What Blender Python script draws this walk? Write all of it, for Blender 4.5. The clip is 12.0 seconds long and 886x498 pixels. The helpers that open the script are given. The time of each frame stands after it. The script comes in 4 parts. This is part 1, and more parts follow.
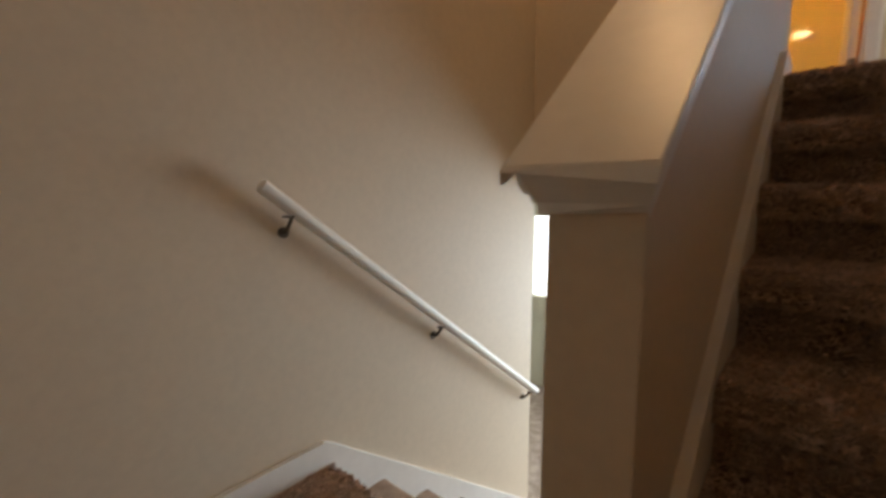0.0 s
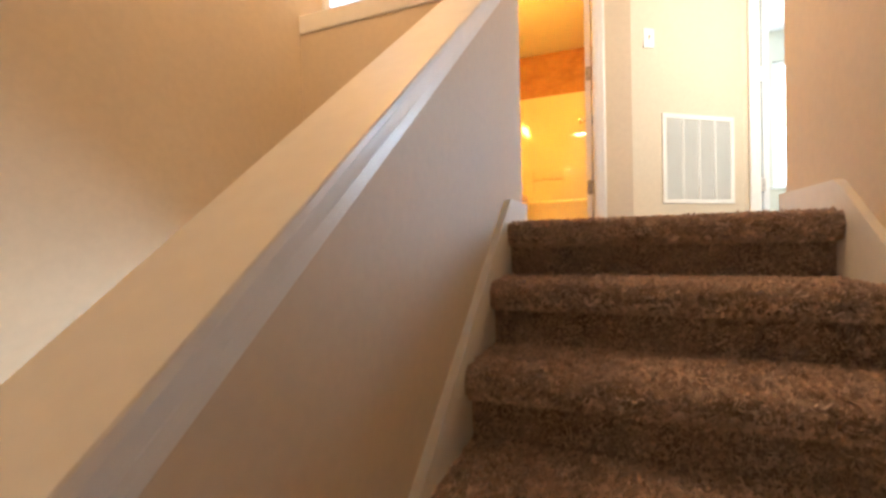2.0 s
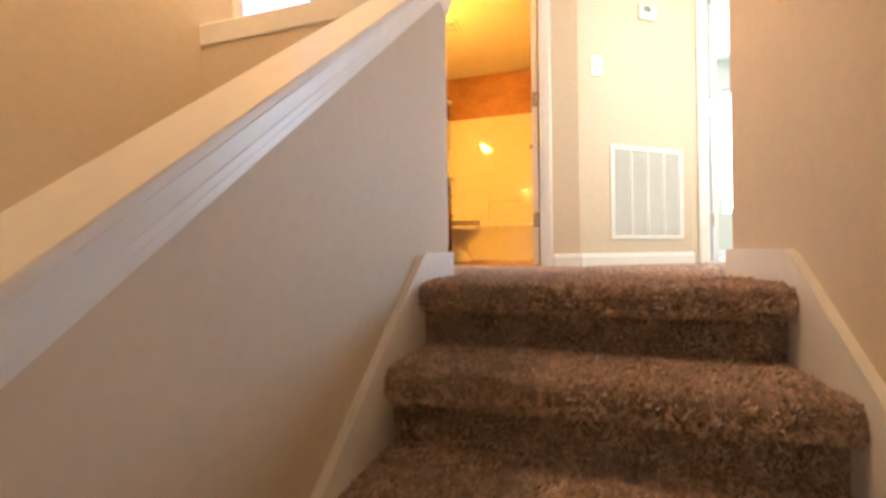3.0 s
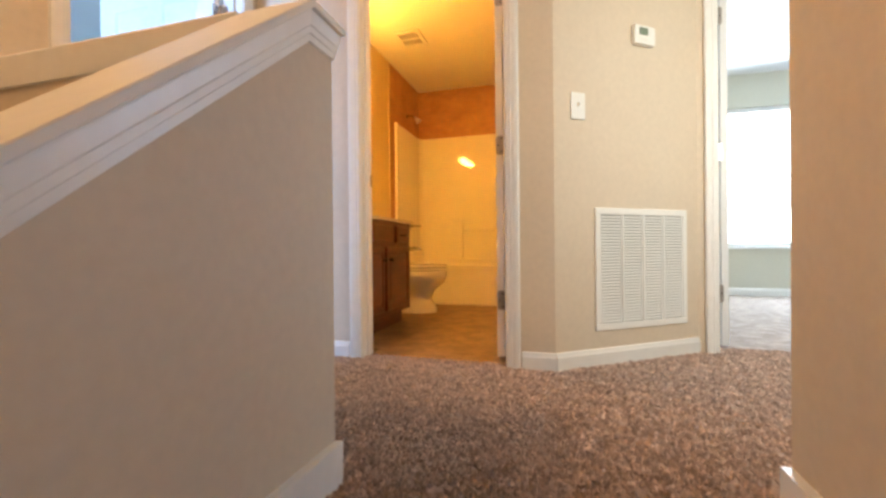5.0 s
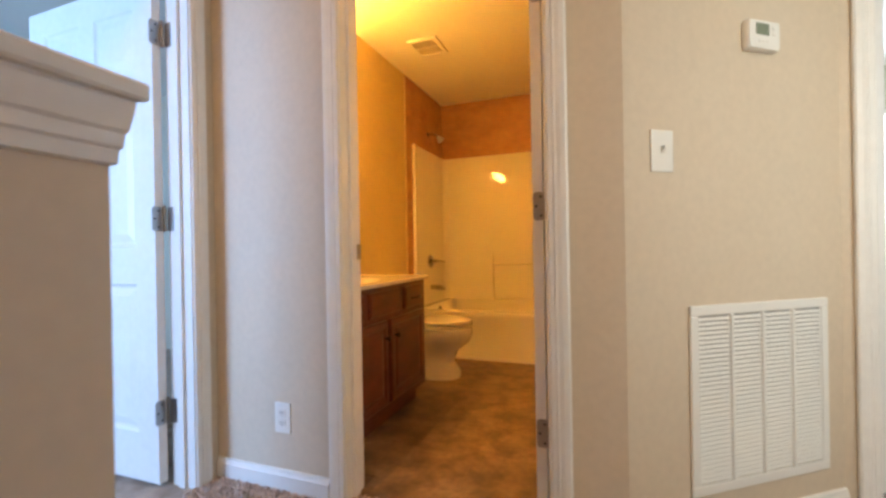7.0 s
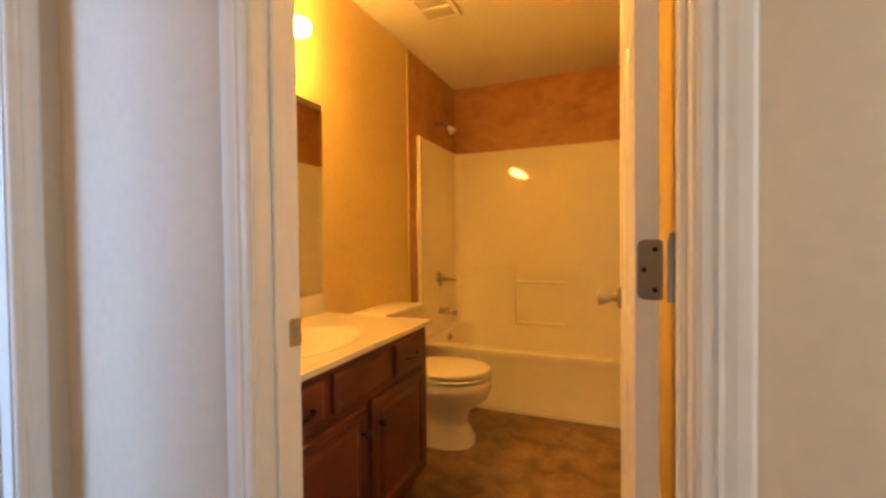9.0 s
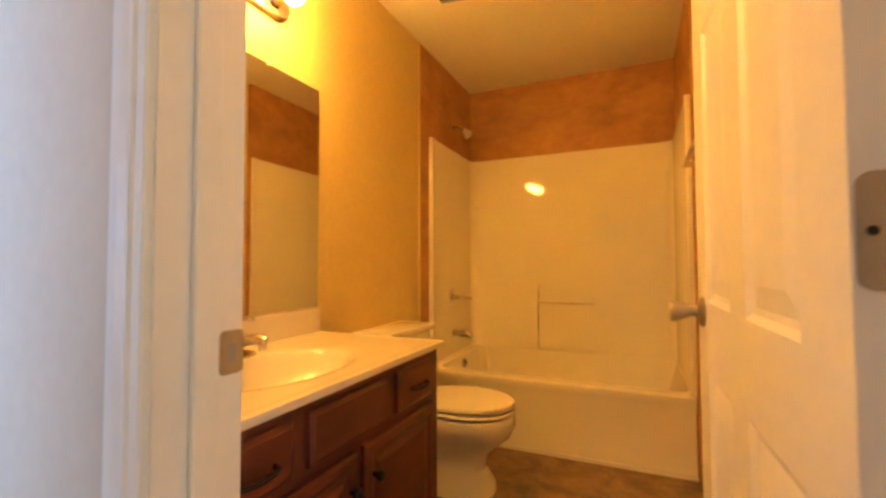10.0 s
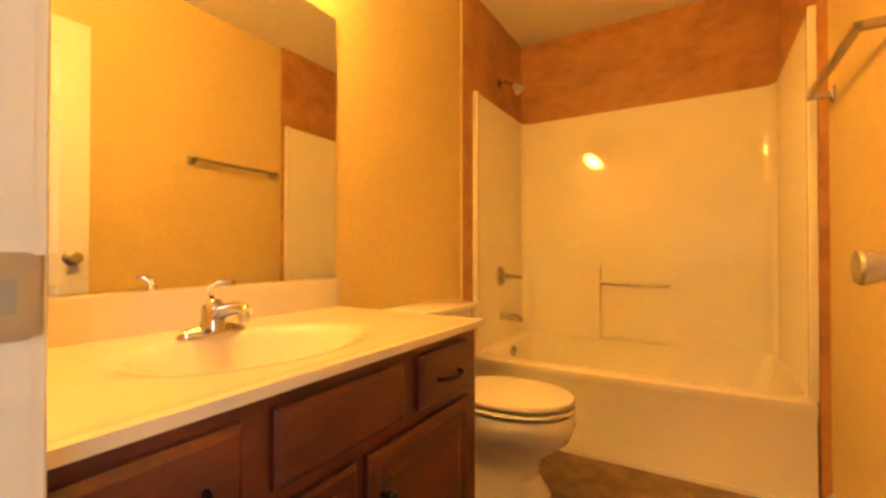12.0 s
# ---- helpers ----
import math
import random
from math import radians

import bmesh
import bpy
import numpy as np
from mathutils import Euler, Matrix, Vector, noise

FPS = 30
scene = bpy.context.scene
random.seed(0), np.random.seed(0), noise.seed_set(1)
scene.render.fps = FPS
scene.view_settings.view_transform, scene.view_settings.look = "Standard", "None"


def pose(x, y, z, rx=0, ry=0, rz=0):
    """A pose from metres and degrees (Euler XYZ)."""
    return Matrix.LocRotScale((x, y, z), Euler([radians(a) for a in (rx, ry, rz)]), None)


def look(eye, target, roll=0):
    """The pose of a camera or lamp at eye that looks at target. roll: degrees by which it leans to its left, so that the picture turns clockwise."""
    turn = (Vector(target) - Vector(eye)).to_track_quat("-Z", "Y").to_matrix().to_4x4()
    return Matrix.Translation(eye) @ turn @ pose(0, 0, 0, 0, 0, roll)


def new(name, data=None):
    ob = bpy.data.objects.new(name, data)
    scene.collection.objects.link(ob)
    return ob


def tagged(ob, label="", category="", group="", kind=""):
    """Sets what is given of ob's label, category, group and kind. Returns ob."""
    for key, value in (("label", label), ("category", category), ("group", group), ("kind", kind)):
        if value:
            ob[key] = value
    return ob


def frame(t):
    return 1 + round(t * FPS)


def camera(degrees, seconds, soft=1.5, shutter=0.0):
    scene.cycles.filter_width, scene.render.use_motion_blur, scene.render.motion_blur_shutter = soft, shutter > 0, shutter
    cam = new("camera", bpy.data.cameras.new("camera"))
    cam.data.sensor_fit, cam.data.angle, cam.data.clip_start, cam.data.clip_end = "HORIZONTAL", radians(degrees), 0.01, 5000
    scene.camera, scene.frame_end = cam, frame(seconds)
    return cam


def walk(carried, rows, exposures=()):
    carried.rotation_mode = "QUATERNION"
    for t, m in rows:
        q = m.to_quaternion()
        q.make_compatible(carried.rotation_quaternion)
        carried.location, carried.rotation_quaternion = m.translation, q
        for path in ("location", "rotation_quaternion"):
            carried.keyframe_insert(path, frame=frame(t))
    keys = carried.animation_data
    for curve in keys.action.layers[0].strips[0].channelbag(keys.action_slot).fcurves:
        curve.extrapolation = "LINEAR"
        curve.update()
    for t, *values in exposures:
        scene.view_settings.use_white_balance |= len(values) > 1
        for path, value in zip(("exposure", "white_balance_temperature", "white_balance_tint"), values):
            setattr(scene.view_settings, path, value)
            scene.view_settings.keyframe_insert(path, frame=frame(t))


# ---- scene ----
cam = camera(91.8, 12.0, soft=2.8, shutter=0.4)
PATH = [
    (0, (0.138, -1.934, -0.371), (-1.154, -0.436, -0.662), -0.5),
    (0.5, (0.229, -1.853, -0.334), (-0.914, -0.218, -0.474), -1.2),
    (1, (0.298, -1.748, -0.256), (-0.667, 0.003, -0.305), -2.0),
    (1.5, (0.352, -1.634, -0.153), (-0.486, 0.182, -0.172), -1.8),
    (2, (0.373, -1.504, -0.065), (-0.369, 0.354, -0.094), -1.3),
    (2.5, (0.424, -1.363, 0.01), (-0.246, 0.522, 0.011), -0.8),
    (3, (0.475, -1.202, 0.096), (-0.124, 0.706, 0.107), -0.7),
    (3.5, (0.512, -1.029, 0.229), (-0.022, 0.899, 0.205), -0.5),
    (5.5, (0.541, -0.381, 0.650), (-0.030, 1.537, 0.647), -0.4),
    (6, (0.508, -0.214, 0.751), (-0.12, 1.685, 0.725), 0.4),
    (6.5, (0.477, -0.041, 0.84), (-0.197, 1.842, 0.799), -0.6),
    (7, (0.434, 0.113, 0.923), (-0.272, 1.984, 0.92), -1.0),
    (9, (0.184, 0.832, 1.11), (-0.581, 2.679, 1.07), -0.6),
    (9.5, (0.111, 0.994, 1.076), (-0.661, 2.838, 1.097), -0.5),
    (10, (0.046, 1.137, 1.034), (-0.773, 2.96, 1.107), -0.2),
    (10.5, (-0.006, 1.266, 0.999), (-0.879, 3.065, 1.051), -0.4),
    (11, (-0.044, 1.362, 0.976), (-0.981, 3.129, 0.984), -0.6),
    (11.5, (-0.063, 1.431, 0.959), (-1.052, 3.169, 0.949), -0.6),
    (12, (-0.068, 1.467, 0.944), (-1.099, 3.181, 0.965), -0.0),
]
EXPOSURES = [(0.0, -0.33), (0.6, 0.05), (1.2, 0.62), (2.0, 1.06), (3.0, 1.06), (3.7, 0.88), (5.5, 0.2), (7.0, -0.04), (9.0, -0.08), (10.0, 0.0), (12.0, 0.38)]
walk(cam, [(t, look(eye, target, roll)) for t, eye, target, roll in PATH], EXPOSURES)

# ---- world and lights ----
world = bpy.data.worlds.new("sky")
scene.world = world
world.use_nodes = True
wn = world.node_tree.nodes
sky = wn.new("ShaderNodeTexSky")
sky.sky_type = "NISHITA"
sky.sun_disc = False
sky.sun_elevation = radians(48)
sky.sun_rotation = radians(200)
world.node_tree.links.new(sky.outputs[0], wn["Background"].inputs[0])
wn["Background"].inputs[1].default_value = 0.12

sun = new("sun", bpy.data.lights.new("sun", "SUN"))
sun.data.energy, sun.data.angle, sun.data.color = 2.5, radians(0.5), (1.0, 0.95, 0.87)
sun.matrix_world = look((0, 0, 20), (-3, 8, 0))


def area(name, m, sx, sy, watts, color):
    lamp = bpy.data.lights.new(name, "AREA")
    lamp.shape, lamp.size, lamp.size_y, lamp.energy, lamp.color = "RECTANGLE", sx, sy, watts, color
    ob = new(name, lamp)
    ob.matrix_world = m
    return ob


DAY = (0.64, 0.81, 1.0)
# daylight in the window openings, some of them unseen and added
area("daylight_bedroom_window", look((2.68, 4.94, 1.3), (1.9, 2.0, 0.8)), 0.9, 1.5, 62, DAY)
# added bluish fill from an unseen window, aimed through the doorway at the stairs
area("fill_bedroom_unseen_window", look((4.11, 4.94, 1.3), (1.6, 1.7, 0.7)), 0.85, 1.5, 58, (0.40, 0.63, 1.0))
area("daylight_left_bedroom", look((-2.8, -1.97, 1.38), (-1.5, 1.3, 1.0)), 1.2, 1.45, 185, (0.29, 0.53, 1.0))
# added fill in an assumed hall window, brightens the angled wall and carpet
area("fill_hall_unseen_window", look((1.80, 0.535, 1.42), (1.2, 1.9, 0.9)), 0.9, 1.3, 20.0, (0.97, 0.97, 0.88))
area("daylight_lower_room", look((0.2, 2.6, -1.6), (-0.6, -0.4, -2.2)), 1.6, 1.5, 105, (0.78, 0.90, 1.0))


# ---- materials ----
def mat(name, color, rough=0.6, metal=0.0, var=0.12, scale=3.0, fine=60.0, bump=0.0, bump_scale=300.0, dist=0.002,
        second=None, mixlo=0.35, mixhi=0.65, coat=0.0, island=0.0, objvar=0.0, roughvar=0.0, distort=0.0, stretch=None):
    """A two-scale procedural surface: broad blotches, fine grain and relief."""
    m = bpy.data.materials.new(name)
    m.use_nodes = True
    n, l = m.node_tree.nodes, m.node_tree.links
    b = n["Principled BSDF"]
    b.inputs["Roughness"].default_value = rough
    b.inputs["Metallic"].default_value = metal
    b.inputs["Coat Weight"].default_value = coat
    tc = n.new("ShaderNodeTexCoord")
    big = n.new("ShaderNodeTexNoise")
    big.inputs["Scale"].default_value = scale
    big.inputs["Detail"].default_value = 6
    small = n.new("ShaderNodeTexNoise")
    small.inputs["Scale"].default_value = fine
    small.inputs["Detail"].default_value = 4
    big.inputs["Distortion"].default_value = distort
    place = n.new("ShaderNodeMapping")
    place.inputs["Scale"].default_value = stretch or (1, 1, 1)
    l.new(tc.outputs["Object"], place.inputs["Vector"])
    for t in (big, small):
        l.new(place.outputs["Vector"], t.inputs["Vector"])
    ramp = n.new("ShaderNodeMapRange")
    ramp.inputs["From Min"].default_value, ramp.inputs["From Max"].default_value = mixlo, mixhi
    l.new(big.outputs["Fac"], ramp.inputs["Value"])
    mix = n.new("ShaderNodeMix")
    mix.data_type = "RGBA"
    c2 = second or tuple(c * (1 - var) for c in color)
    mix.inputs["A"].default_value = (*color, 1)
    mix.inputs["B"].default_value = (*c2, 1)
    l.new(ramp.outputs["Result"], mix.inputs["Factor"])
    hsv = n.new("ShaderNodeHueSaturation")
    l.new(mix.outputs["Result"], hsv.inputs["Color"])
    val = n.new("ShaderNodeMapRange")
    val.inputs["From Min"].default_value, val.inputs["From Max"].default_value = 0.3, 0.7
    val.inputs["To Min"].default_value, val.inputs["To Max"].default_value = 1 - var * 0.6, 1 + var * 0.6
    l.new(small.outputs["Fac"], val.inputs["Value"])
    out = val.outputs["Result"]
    for amount, kind, sock in ((island, "ShaderNodeNewGeometry", "Random Per Island"), (objvar, "ShaderNodeObjectInfo", "Random")):
        if amount:
            g = n.new(kind)
            mr = n.new("ShaderNodeMapRange")
            mr.inputs["To Min"].default_value, mr.inputs["To Max"].default_value = 1 - amount, 1 + amount
            l.new(g.outputs[sock], mr.inputs["Value"])
            mul = n.new("ShaderNodeMath")
            mul.operation = "MULTIPLY"
            l.new(out, mul.inputs[0])
            l.new(mr.outputs["Result"], mul.inputs[1])
            out = mul.outputs[0]
    l.new(out, hsv.inputs["Value"])
    l.new(hsv.outputs["Color"], b.inputs["Base Color"])
    if roughvar:
        rr = n.new("ShaderNodeMapRange")
        rr.inputs["To Min"].default_value, rr.inputs["To Max"].default_value = rough - roughvar, rough + roughvar
        l.new(big.outputs["Fac"], rr.inputs["Value"])
        l.new(rr.outputs["Result"], b.inputs["Roughness"])
    if bump:
        bn = n.new("ShaderNodeTexNoise")
        bn.inputs["Scale"].default_value = bump_scale
        bn.inputs["Detail"].default_value = 3
        l.new(tc.outputs["Object"], bn.inputs["Vector"])
        bp = n.new("ShaderNodeBump")
        bp.inputs["Strength"].default_value, bp.inputs["Distance"].default_value = bump, dist
        l.new(bn.outputs["Fac"], bp.inputs["Height"])
        l.new(bp.outputs["Normal"], b.inputs["Normal"])
    return m


PAINT = mat("tan_wall_paint", (0.65, 0.55, 0.422), 0.62, var=0.05, scale=1.2, fine=40, bump=0.06, bump_scale=120, dist=0.0012)
BATHPAINT = mat("bath_wall_paint", (0.72, 0.57, 0.265), 0.5, var=0.06, scale=1.5, fine=40, bump=0.06, bump_scale=120, dist=0.0012)
BEDPAINT = mat("bedroom_wall_paint", (0.60, 0.58, 0.48), 0.6, var=0.04, scale=1.5, bump=0.2, bump_scale=170)
CEIL = mat("ceiling_paint", (0.84, 0.81, 0.75), 0.8, var=0.04, scale=2, bump=0.4, bump_scale=110, dist=0.002)
WHITE = mat("white_gloss_trim", (0.80, 0.79, 0.76), 0.37, var=0.04, scale=4, fine=25, bump=0.08, bump_scale=60, dist=0.001)
DOORWHITE = mat("white_door_paint", (0.80, 0.79, 0.77), 0.38, var=0.04, scale=3, fine=30, bump=0.12, bump_scale=120, dist=0.0008)
CARPET = mat("brown_frieze_carpet", (0.48, 0.375, 0.305), 0.95, var=0.35, scale=14, fine=320, bump=0.9, bump_scale=220, dist=0.006, second=(0.30, 0.225, 0.175))
TUFT = mat("carpet_yarn", (0.74, 0.58, 0.49), 0.95, var=0.15, scale=18, fine=120, second=(0.55, 0.42, 0.35), island=0.2)
FAUX = mat("brown_sponged_paint", (0.39, 0.185, 0.075), 0.5, var=0.16, scale=3.6, fine=15, second=(0.50, 0.265, 0.11), mixlo=0.34, mixhi=0.64, bump=0.2, bump_scale=150, distort=0.5, stretch=(1, 1, 1.6))
FIBRE = mat("glossy_white_fibreglass", (0.86, 0.82, 0.70), 0.05, var=0.02, scale=2, fine=8, bump=0.03, bump_scale=12, dist=0.004)
PORC = mat("white_porcelain", (0.82, 0.79, 0.72), 0.08, var=0.02, scale=3, fine=8)
MARBLE = mat("cultured_marble", (0.68, 0.63, 0.53), 0.2, var=0.05, scale=4, fine=16, coat=0.3)
CHERRY = mat("dark_cherry_wood", (0.125, 0.027, 0.017), 0.36, var=0.30, scale=6, fine=50, second=(0.065, 0.015, 0.010), bump=0.1, bump_scale=90, dist=0.0008, stretch=(1, 1, 3))
VINYL = mat("brown_vinyl_floor", (0.13, 0.075, 0.04), 0.42, var=0.25, scale=8, fine=38, second=(0.31, 0.20, 0.112), mixlo=0.34, mixhi=0.66, bump=0.12, bump_scale=80, objvar=0.12, roughvar=0.1, distort=0.35)
GROUT = mat("vinyl_joint", (0.19, 0.115, 0.065), 0.6, var=0.1, scale=9)
CHROME = mat("chrome", (0.55, 0.54, 0.53), 0.10, metal=1.0, var=0.03, fine=20)
NICKEL = mat("satin_nickel", (0.43, 0.40, 0.37), 0.32, metal=1.0, var=0.06, fine=50)
AGED = mat("aged_nickel", (0.15, 0.13, 0.105), 0.4, metal=0.8, var=0.1, fine=60)
BLACKMETAL = mat("dark_bronze", (0.03, 0.026, 0.023), 0.35, metal=0.8, var=0.1, fine=60)
PLASTIC = mat("white_plastic", (0.80, 0.79, 0.75), 0.35, var=0.02, fine=15)
# grey that stands for the shade inside the latch hole
HOLESHADE = mat("grey_hole_shade", (0.33, 0.33, 0.31), 0.4, var=0.05)
LCD = mat("grey_green_display", (0.21, 0.25, 0.19), 0.2, var=0.05)
DARK = mat("dark_slot_shade", (0.03, 0.028, 0.026), 0.8, var=0.1)
VENTGREY = mat("grey_filter_and_recess_shade", (0.36, 0.35, 0.33), 0.9, var=0.12, fine=120)
MIRROR = mat("mirror_silver", (0.86, 0.87, 0.85), 0.015, metal=1.0, var=0.0)
VINYLFRAME = mat("white_window_vinyl", (0.82, 0.82, 0.81), 0.4, var=0.02)


def glow(name, color, strength):
    m = bpy.data.materials.new(name)
    m.use_nodes = True
    b = m.node_tree.nodes["Principled BSDF"]
    b.inputs["Base Color"].default_value = (*color, 1)
    b.inputs["Emission Color"].default_value = (*color, 1)
    b.inputs["Emission Strength"].default_value = strength
    return m


BULB = glow("lit_bulb_glass", (1.0, 0.472, 0.074), 272.0)
DAYGLOW = glow("bright_overcast_distance", (0.92, 0.96, 1.0), 4.0)
DOMEGLOW = glow("lit_dome_glass", (1.0, 0.60, 0.29), 84.0)


# ---- mesh helpers ----
def box(bm, x0, x1, y0, y1, z0, z1, bevel=0.0, segs=1):
    geo = bmesh.ops.create_cube(bm, size=1.0, matrix=Matrix.LocRotScale(((x0 + x1) / 2, (y0 + y1) / 2, (z0 + z1) / 2), None, (abs(x1 - x0), abs(y1 - y0), abs(z1 - z0))))
    if bevel:
        edges = list({e for v in geo["verts"] for e in v.link_edges})
        bmesh.ops.bevel(bm, geom=edges, offset=bevel, segments=segs, affect="EDGES", profile=0.6)
    return bm


def rod(bm, a, b, r0, r1=None, seg=16, caps=True):
    a, b = Vector(a), Vector(b)
    d = b - a
    m = Matrix.Translation((a + b) / 2) @ d.to_track_quat("Z", "Y").to_matrix().to_4x4()
    bmesh.ops.create_cone(bm, cap_ends=caps, segments=seg, radius1=r0, radius2=r0 if r1 is None else r1, depth=d.length, matrix=m)
    return bm


def lathe(bm, profile, m, seg=24):
    """profile: (radius, height) pairs turned about the local z axis."""
    rings = []
    for r, h in profile:
        rings.append([bm.verts.new(m @ Vector((r * math.cos(2 * math.pi * k / seg), r * math.sin(2 * math.pi * k / seg), h))) for k in range(seg)])
    for p, q in zip(rings, rings[1:]):
        for k in range(seg):
            bm.faces.new((p[k], p[(k + 1) % seg], q[(k + 1) % seg], q[k]))
    bm.faces.new(rings[0][::-1])
    bm.faces.new(rings[-1])
    return bm


def loft(bm, rings, cap0=True, cap1=True):
    vs = [[bm.verts.new(p) for p in ring] for ring in rings]
    n = len(vs[0])
    for p, q in zip(vs, vs[1:]):
        for k in range(n):
            bm.faces.new((p[k], p[(k + 1) % n], q[(k + 1) % n], q[k]))
    if cap0:
        bm.faces.new(vs[0][::-1])
    if cap1:
        bm.faces.new(vs[-1])
    return bm


def tube(bm, pts, r, seg=12):
    """A round bar along a bent line."""
    pts = [Vector(p) for p in pts]
    rings = []
    for k, p in enumerate(pts):
        d = (pts[min(k + 1, len(pts) - 1)] - pts[max(k - 1, 0)]).normalized()
        q = d.to_track_quat("Z", "Y").to_matrix()
        rr = r[k] if isinstance(r, (list, tuple)) else r
        rings.append([p + q @ Vector((rr * math.cos(2 * math.pi * j / seg), rr * math.sin(2 * math.pi * j / seg), 0)) for j in range(seg)])
    return loft(bm, rings)


def prism(bm, outline, axis, lo, hi):
    """Extrudes a flat outline (pairs) along an axis between lo and hi."""
    def at(p, t):
        return {"x": (t, p[0], p[1]), "y": (p[0], t, p[1]), "z": (p[0], p[1], t)}[axis]
    return loft(bm, [[at(p, lo) for p in outline], [at(p, hi) for p in outline]])


def finish(bm, name, material, smooth=False):
    bmesh.ops.recalc_face_normals(bm, faces=bm.faces)
    me = bpy.data.meshes.new(name)
    bm.to_mesh(me)
    bm.free()
    me.materials.append(material)
    if smooth:
        me.polygons.foreach_set("use_smooth", [True] * len(me.polygons))
        me.set_sharp_from_angle(angle=radians(38))
    return me


def thing(name, bm, material, label, category, group="", kind="", smooth=False):
    return tagged(new(name, finish(bm, name, material, smooth)), label, category, group, kind)


def structure(name, bm, material, label="", category=""):
    return tagged(new(name, finish(bm, name, material)), label, category, kind="structure")


def base(name, label, category, m=None, group="", kind=""):
    ob = new(name)
    ob.empty_display_size = 0.05
    if m is not None:
        ob.matrix_world = m
    return tagged(ob, label, category, group, kind)


def part(name, bm, material, parent, label="", smooth=False):
    ob = new(name, finish(bm, name, material, smooth))
    ob.parent = parent
    if label:
        ob["label"] = label
    return ob


def B():
    return bmesh.new()


# ---- the plan, in metres; z = 0 is the upper floor, y runs up the stairs ----
RISE, RUN, STEPS = 0.191, 0.248, 7
LAND = -RISE * STEPS
LOWER = LAND - 8 * RISE
CEILZ = 2.45
XL, XR = -1.09, 0.985          # stair walls
PONY = -0.12                   # left face of the half wall between the flights (right face at 0)
PEND, PTOP, HEND = 0.380, 0.281, -1.428      # upper end, bend and lower end of the half wall
YD, YB = 1.457, 1.575          # hall and bath faces of the bath door wall
JL, JR = -0.466, 0.268         # bath door opening
BL, BR, BBACK = -1.19, 0.335, 4.435
CA, CB = Vector((0.489, 1.457, 0)), Vector((1.20, 1.99, 0))
CDIR = (CB - CA).normalized()
CNRM = Vector((CDIR.y, -CDIR.x, 0))
HEAD = 2.04                    # door head
LD0, LD1 = 0.525, 1.345        # left bedroom door opening, along y
BD0, BD1 = 1.30, 2.10         # right bedroom door opening, along x
BEDY = 4.98


def capz(y):
    """Underside of the half wall's cap."""
    return 1.005 if y >= PTOP else 1.005 + 0.815 * (y - PTOP)


# walls
bm = B()
box(bm, XL - 0.12, XL, -2.67, 0.30, LOWER, CEILZ)
box(bm, XL - 0.12, XL, 0.30, LD0 - 0.018, -0.3, CEILZ)
box(bm, XL - 0.12, XL, LD1 + 0.018, YD, -0.3, CEILZ)
box(bm, XL - 0.12, XL, LD0 - 0.018, LD1 + 0.018, HEAD + 0.018, CEILZ)
box(bm, XL - 0.12, XL, LD0 - 0.018, LD1 + 0.018, -0.3, -0.02)
structure("wall_left", bm, PAINT, "tan painted wall beside the stairs with a doorway", "wall")
bm = B()
box(bm, XR, XR + 0.12, -2.67, 0.51, LOWER, CEILZ)
structure("wall_stair_right", bm, PAINT, "tan painted wall beside the upper flight", "wall")
bm = B()
box(bm, XL - 0.12, XR + 0.12, -2.79, -2.67, LOWER, CEILZ)
structure("wall_landing", bm, PAINT, "plain tan painted wall behind the landing", "wall")
bm = B()
# out of view; the window opening is made up to hold the hall fill
box(bm, XR + 0.12, 1.35, 0.39, 0.51, -0.3, CEILZ)
box(bm, 2.25, 2.72, 0.39, 0.51, -0.3, CEILZ)
box(bm, 1.35, 2.25, 0.39, 0.51, -0.3, 0.75)
box(bm, 1.35, 2.25, 0.39, 0.51, 2.10, CEILZ)
box(bm, 2.60, 2.72, 0.51, 2.0, -0.3, CEILZ)
structure("wall_hall_end", bm, PAINT, "unseen tan hall wall with a window opening added for fill light", "wall")
bm = B()
box(bm, XL - 0.12, JL - 0.018, YD, YB, -0.3, CEILZ)
box(bm, JR + 0.018, BR + 0.10, YD, YB, -0.3, CEILZ)
box(bm, JL - 0.018, JR + 0.018, YD, YB, HEAD + 0.018, CEILZ)
prism(bm, [(BR + 0.10, YD), (CA.x, CA.y), (CB.x, CB.y), (CB.x, 2.12), (BR + 0.10, 2.12)], "z", -0.3, CEILZ)
structure("wall_bath_front", bm, PAINT, "tan painted wall with the bathroom doorway and an angled corner", "wall")
bm = B()
box(bm, CB.x, BD0 - 0.018, 1.99, 2.11, -0.3, CEILZ)
box(bm, BD1 + 0.018, 2.72, 1.99, 2.11, -0.3, CEILZ)
box(bm, BD0 - 0.018, BD1 + 0.018, 1.99, 2.11, HEAD + 0.018, CEILZ)
structure("wall_bedroom_front", bm, PAINT, "tan painted wall with an open bedroom doorway", "wall")
# bath walls
bm = B()
box(bm, BL - 0.10, BL, YB, BBACK + 0.1, -0.3, CEILZ)
structure("wall_bath_left", bm, BATHPAINT, "golden tan bathroom wall behind the vanity", "wall")
bm = B()
box(bm, BR, BR + 0.10, YB, BBACK + 0.1, -0.3, CEILZ)
structure("wall_bath_right", bm, BATHPAINT, "golden tan bathroom wall behind the open door", "wall")
bm = B()
box(bm, BL, BR, BBACK, BBACK + 0.1, -0.3, CEILZ)
structure("wall_bath_back", bm, FAUX, "brown sponged wall above the tub", "wall")
bm = B()
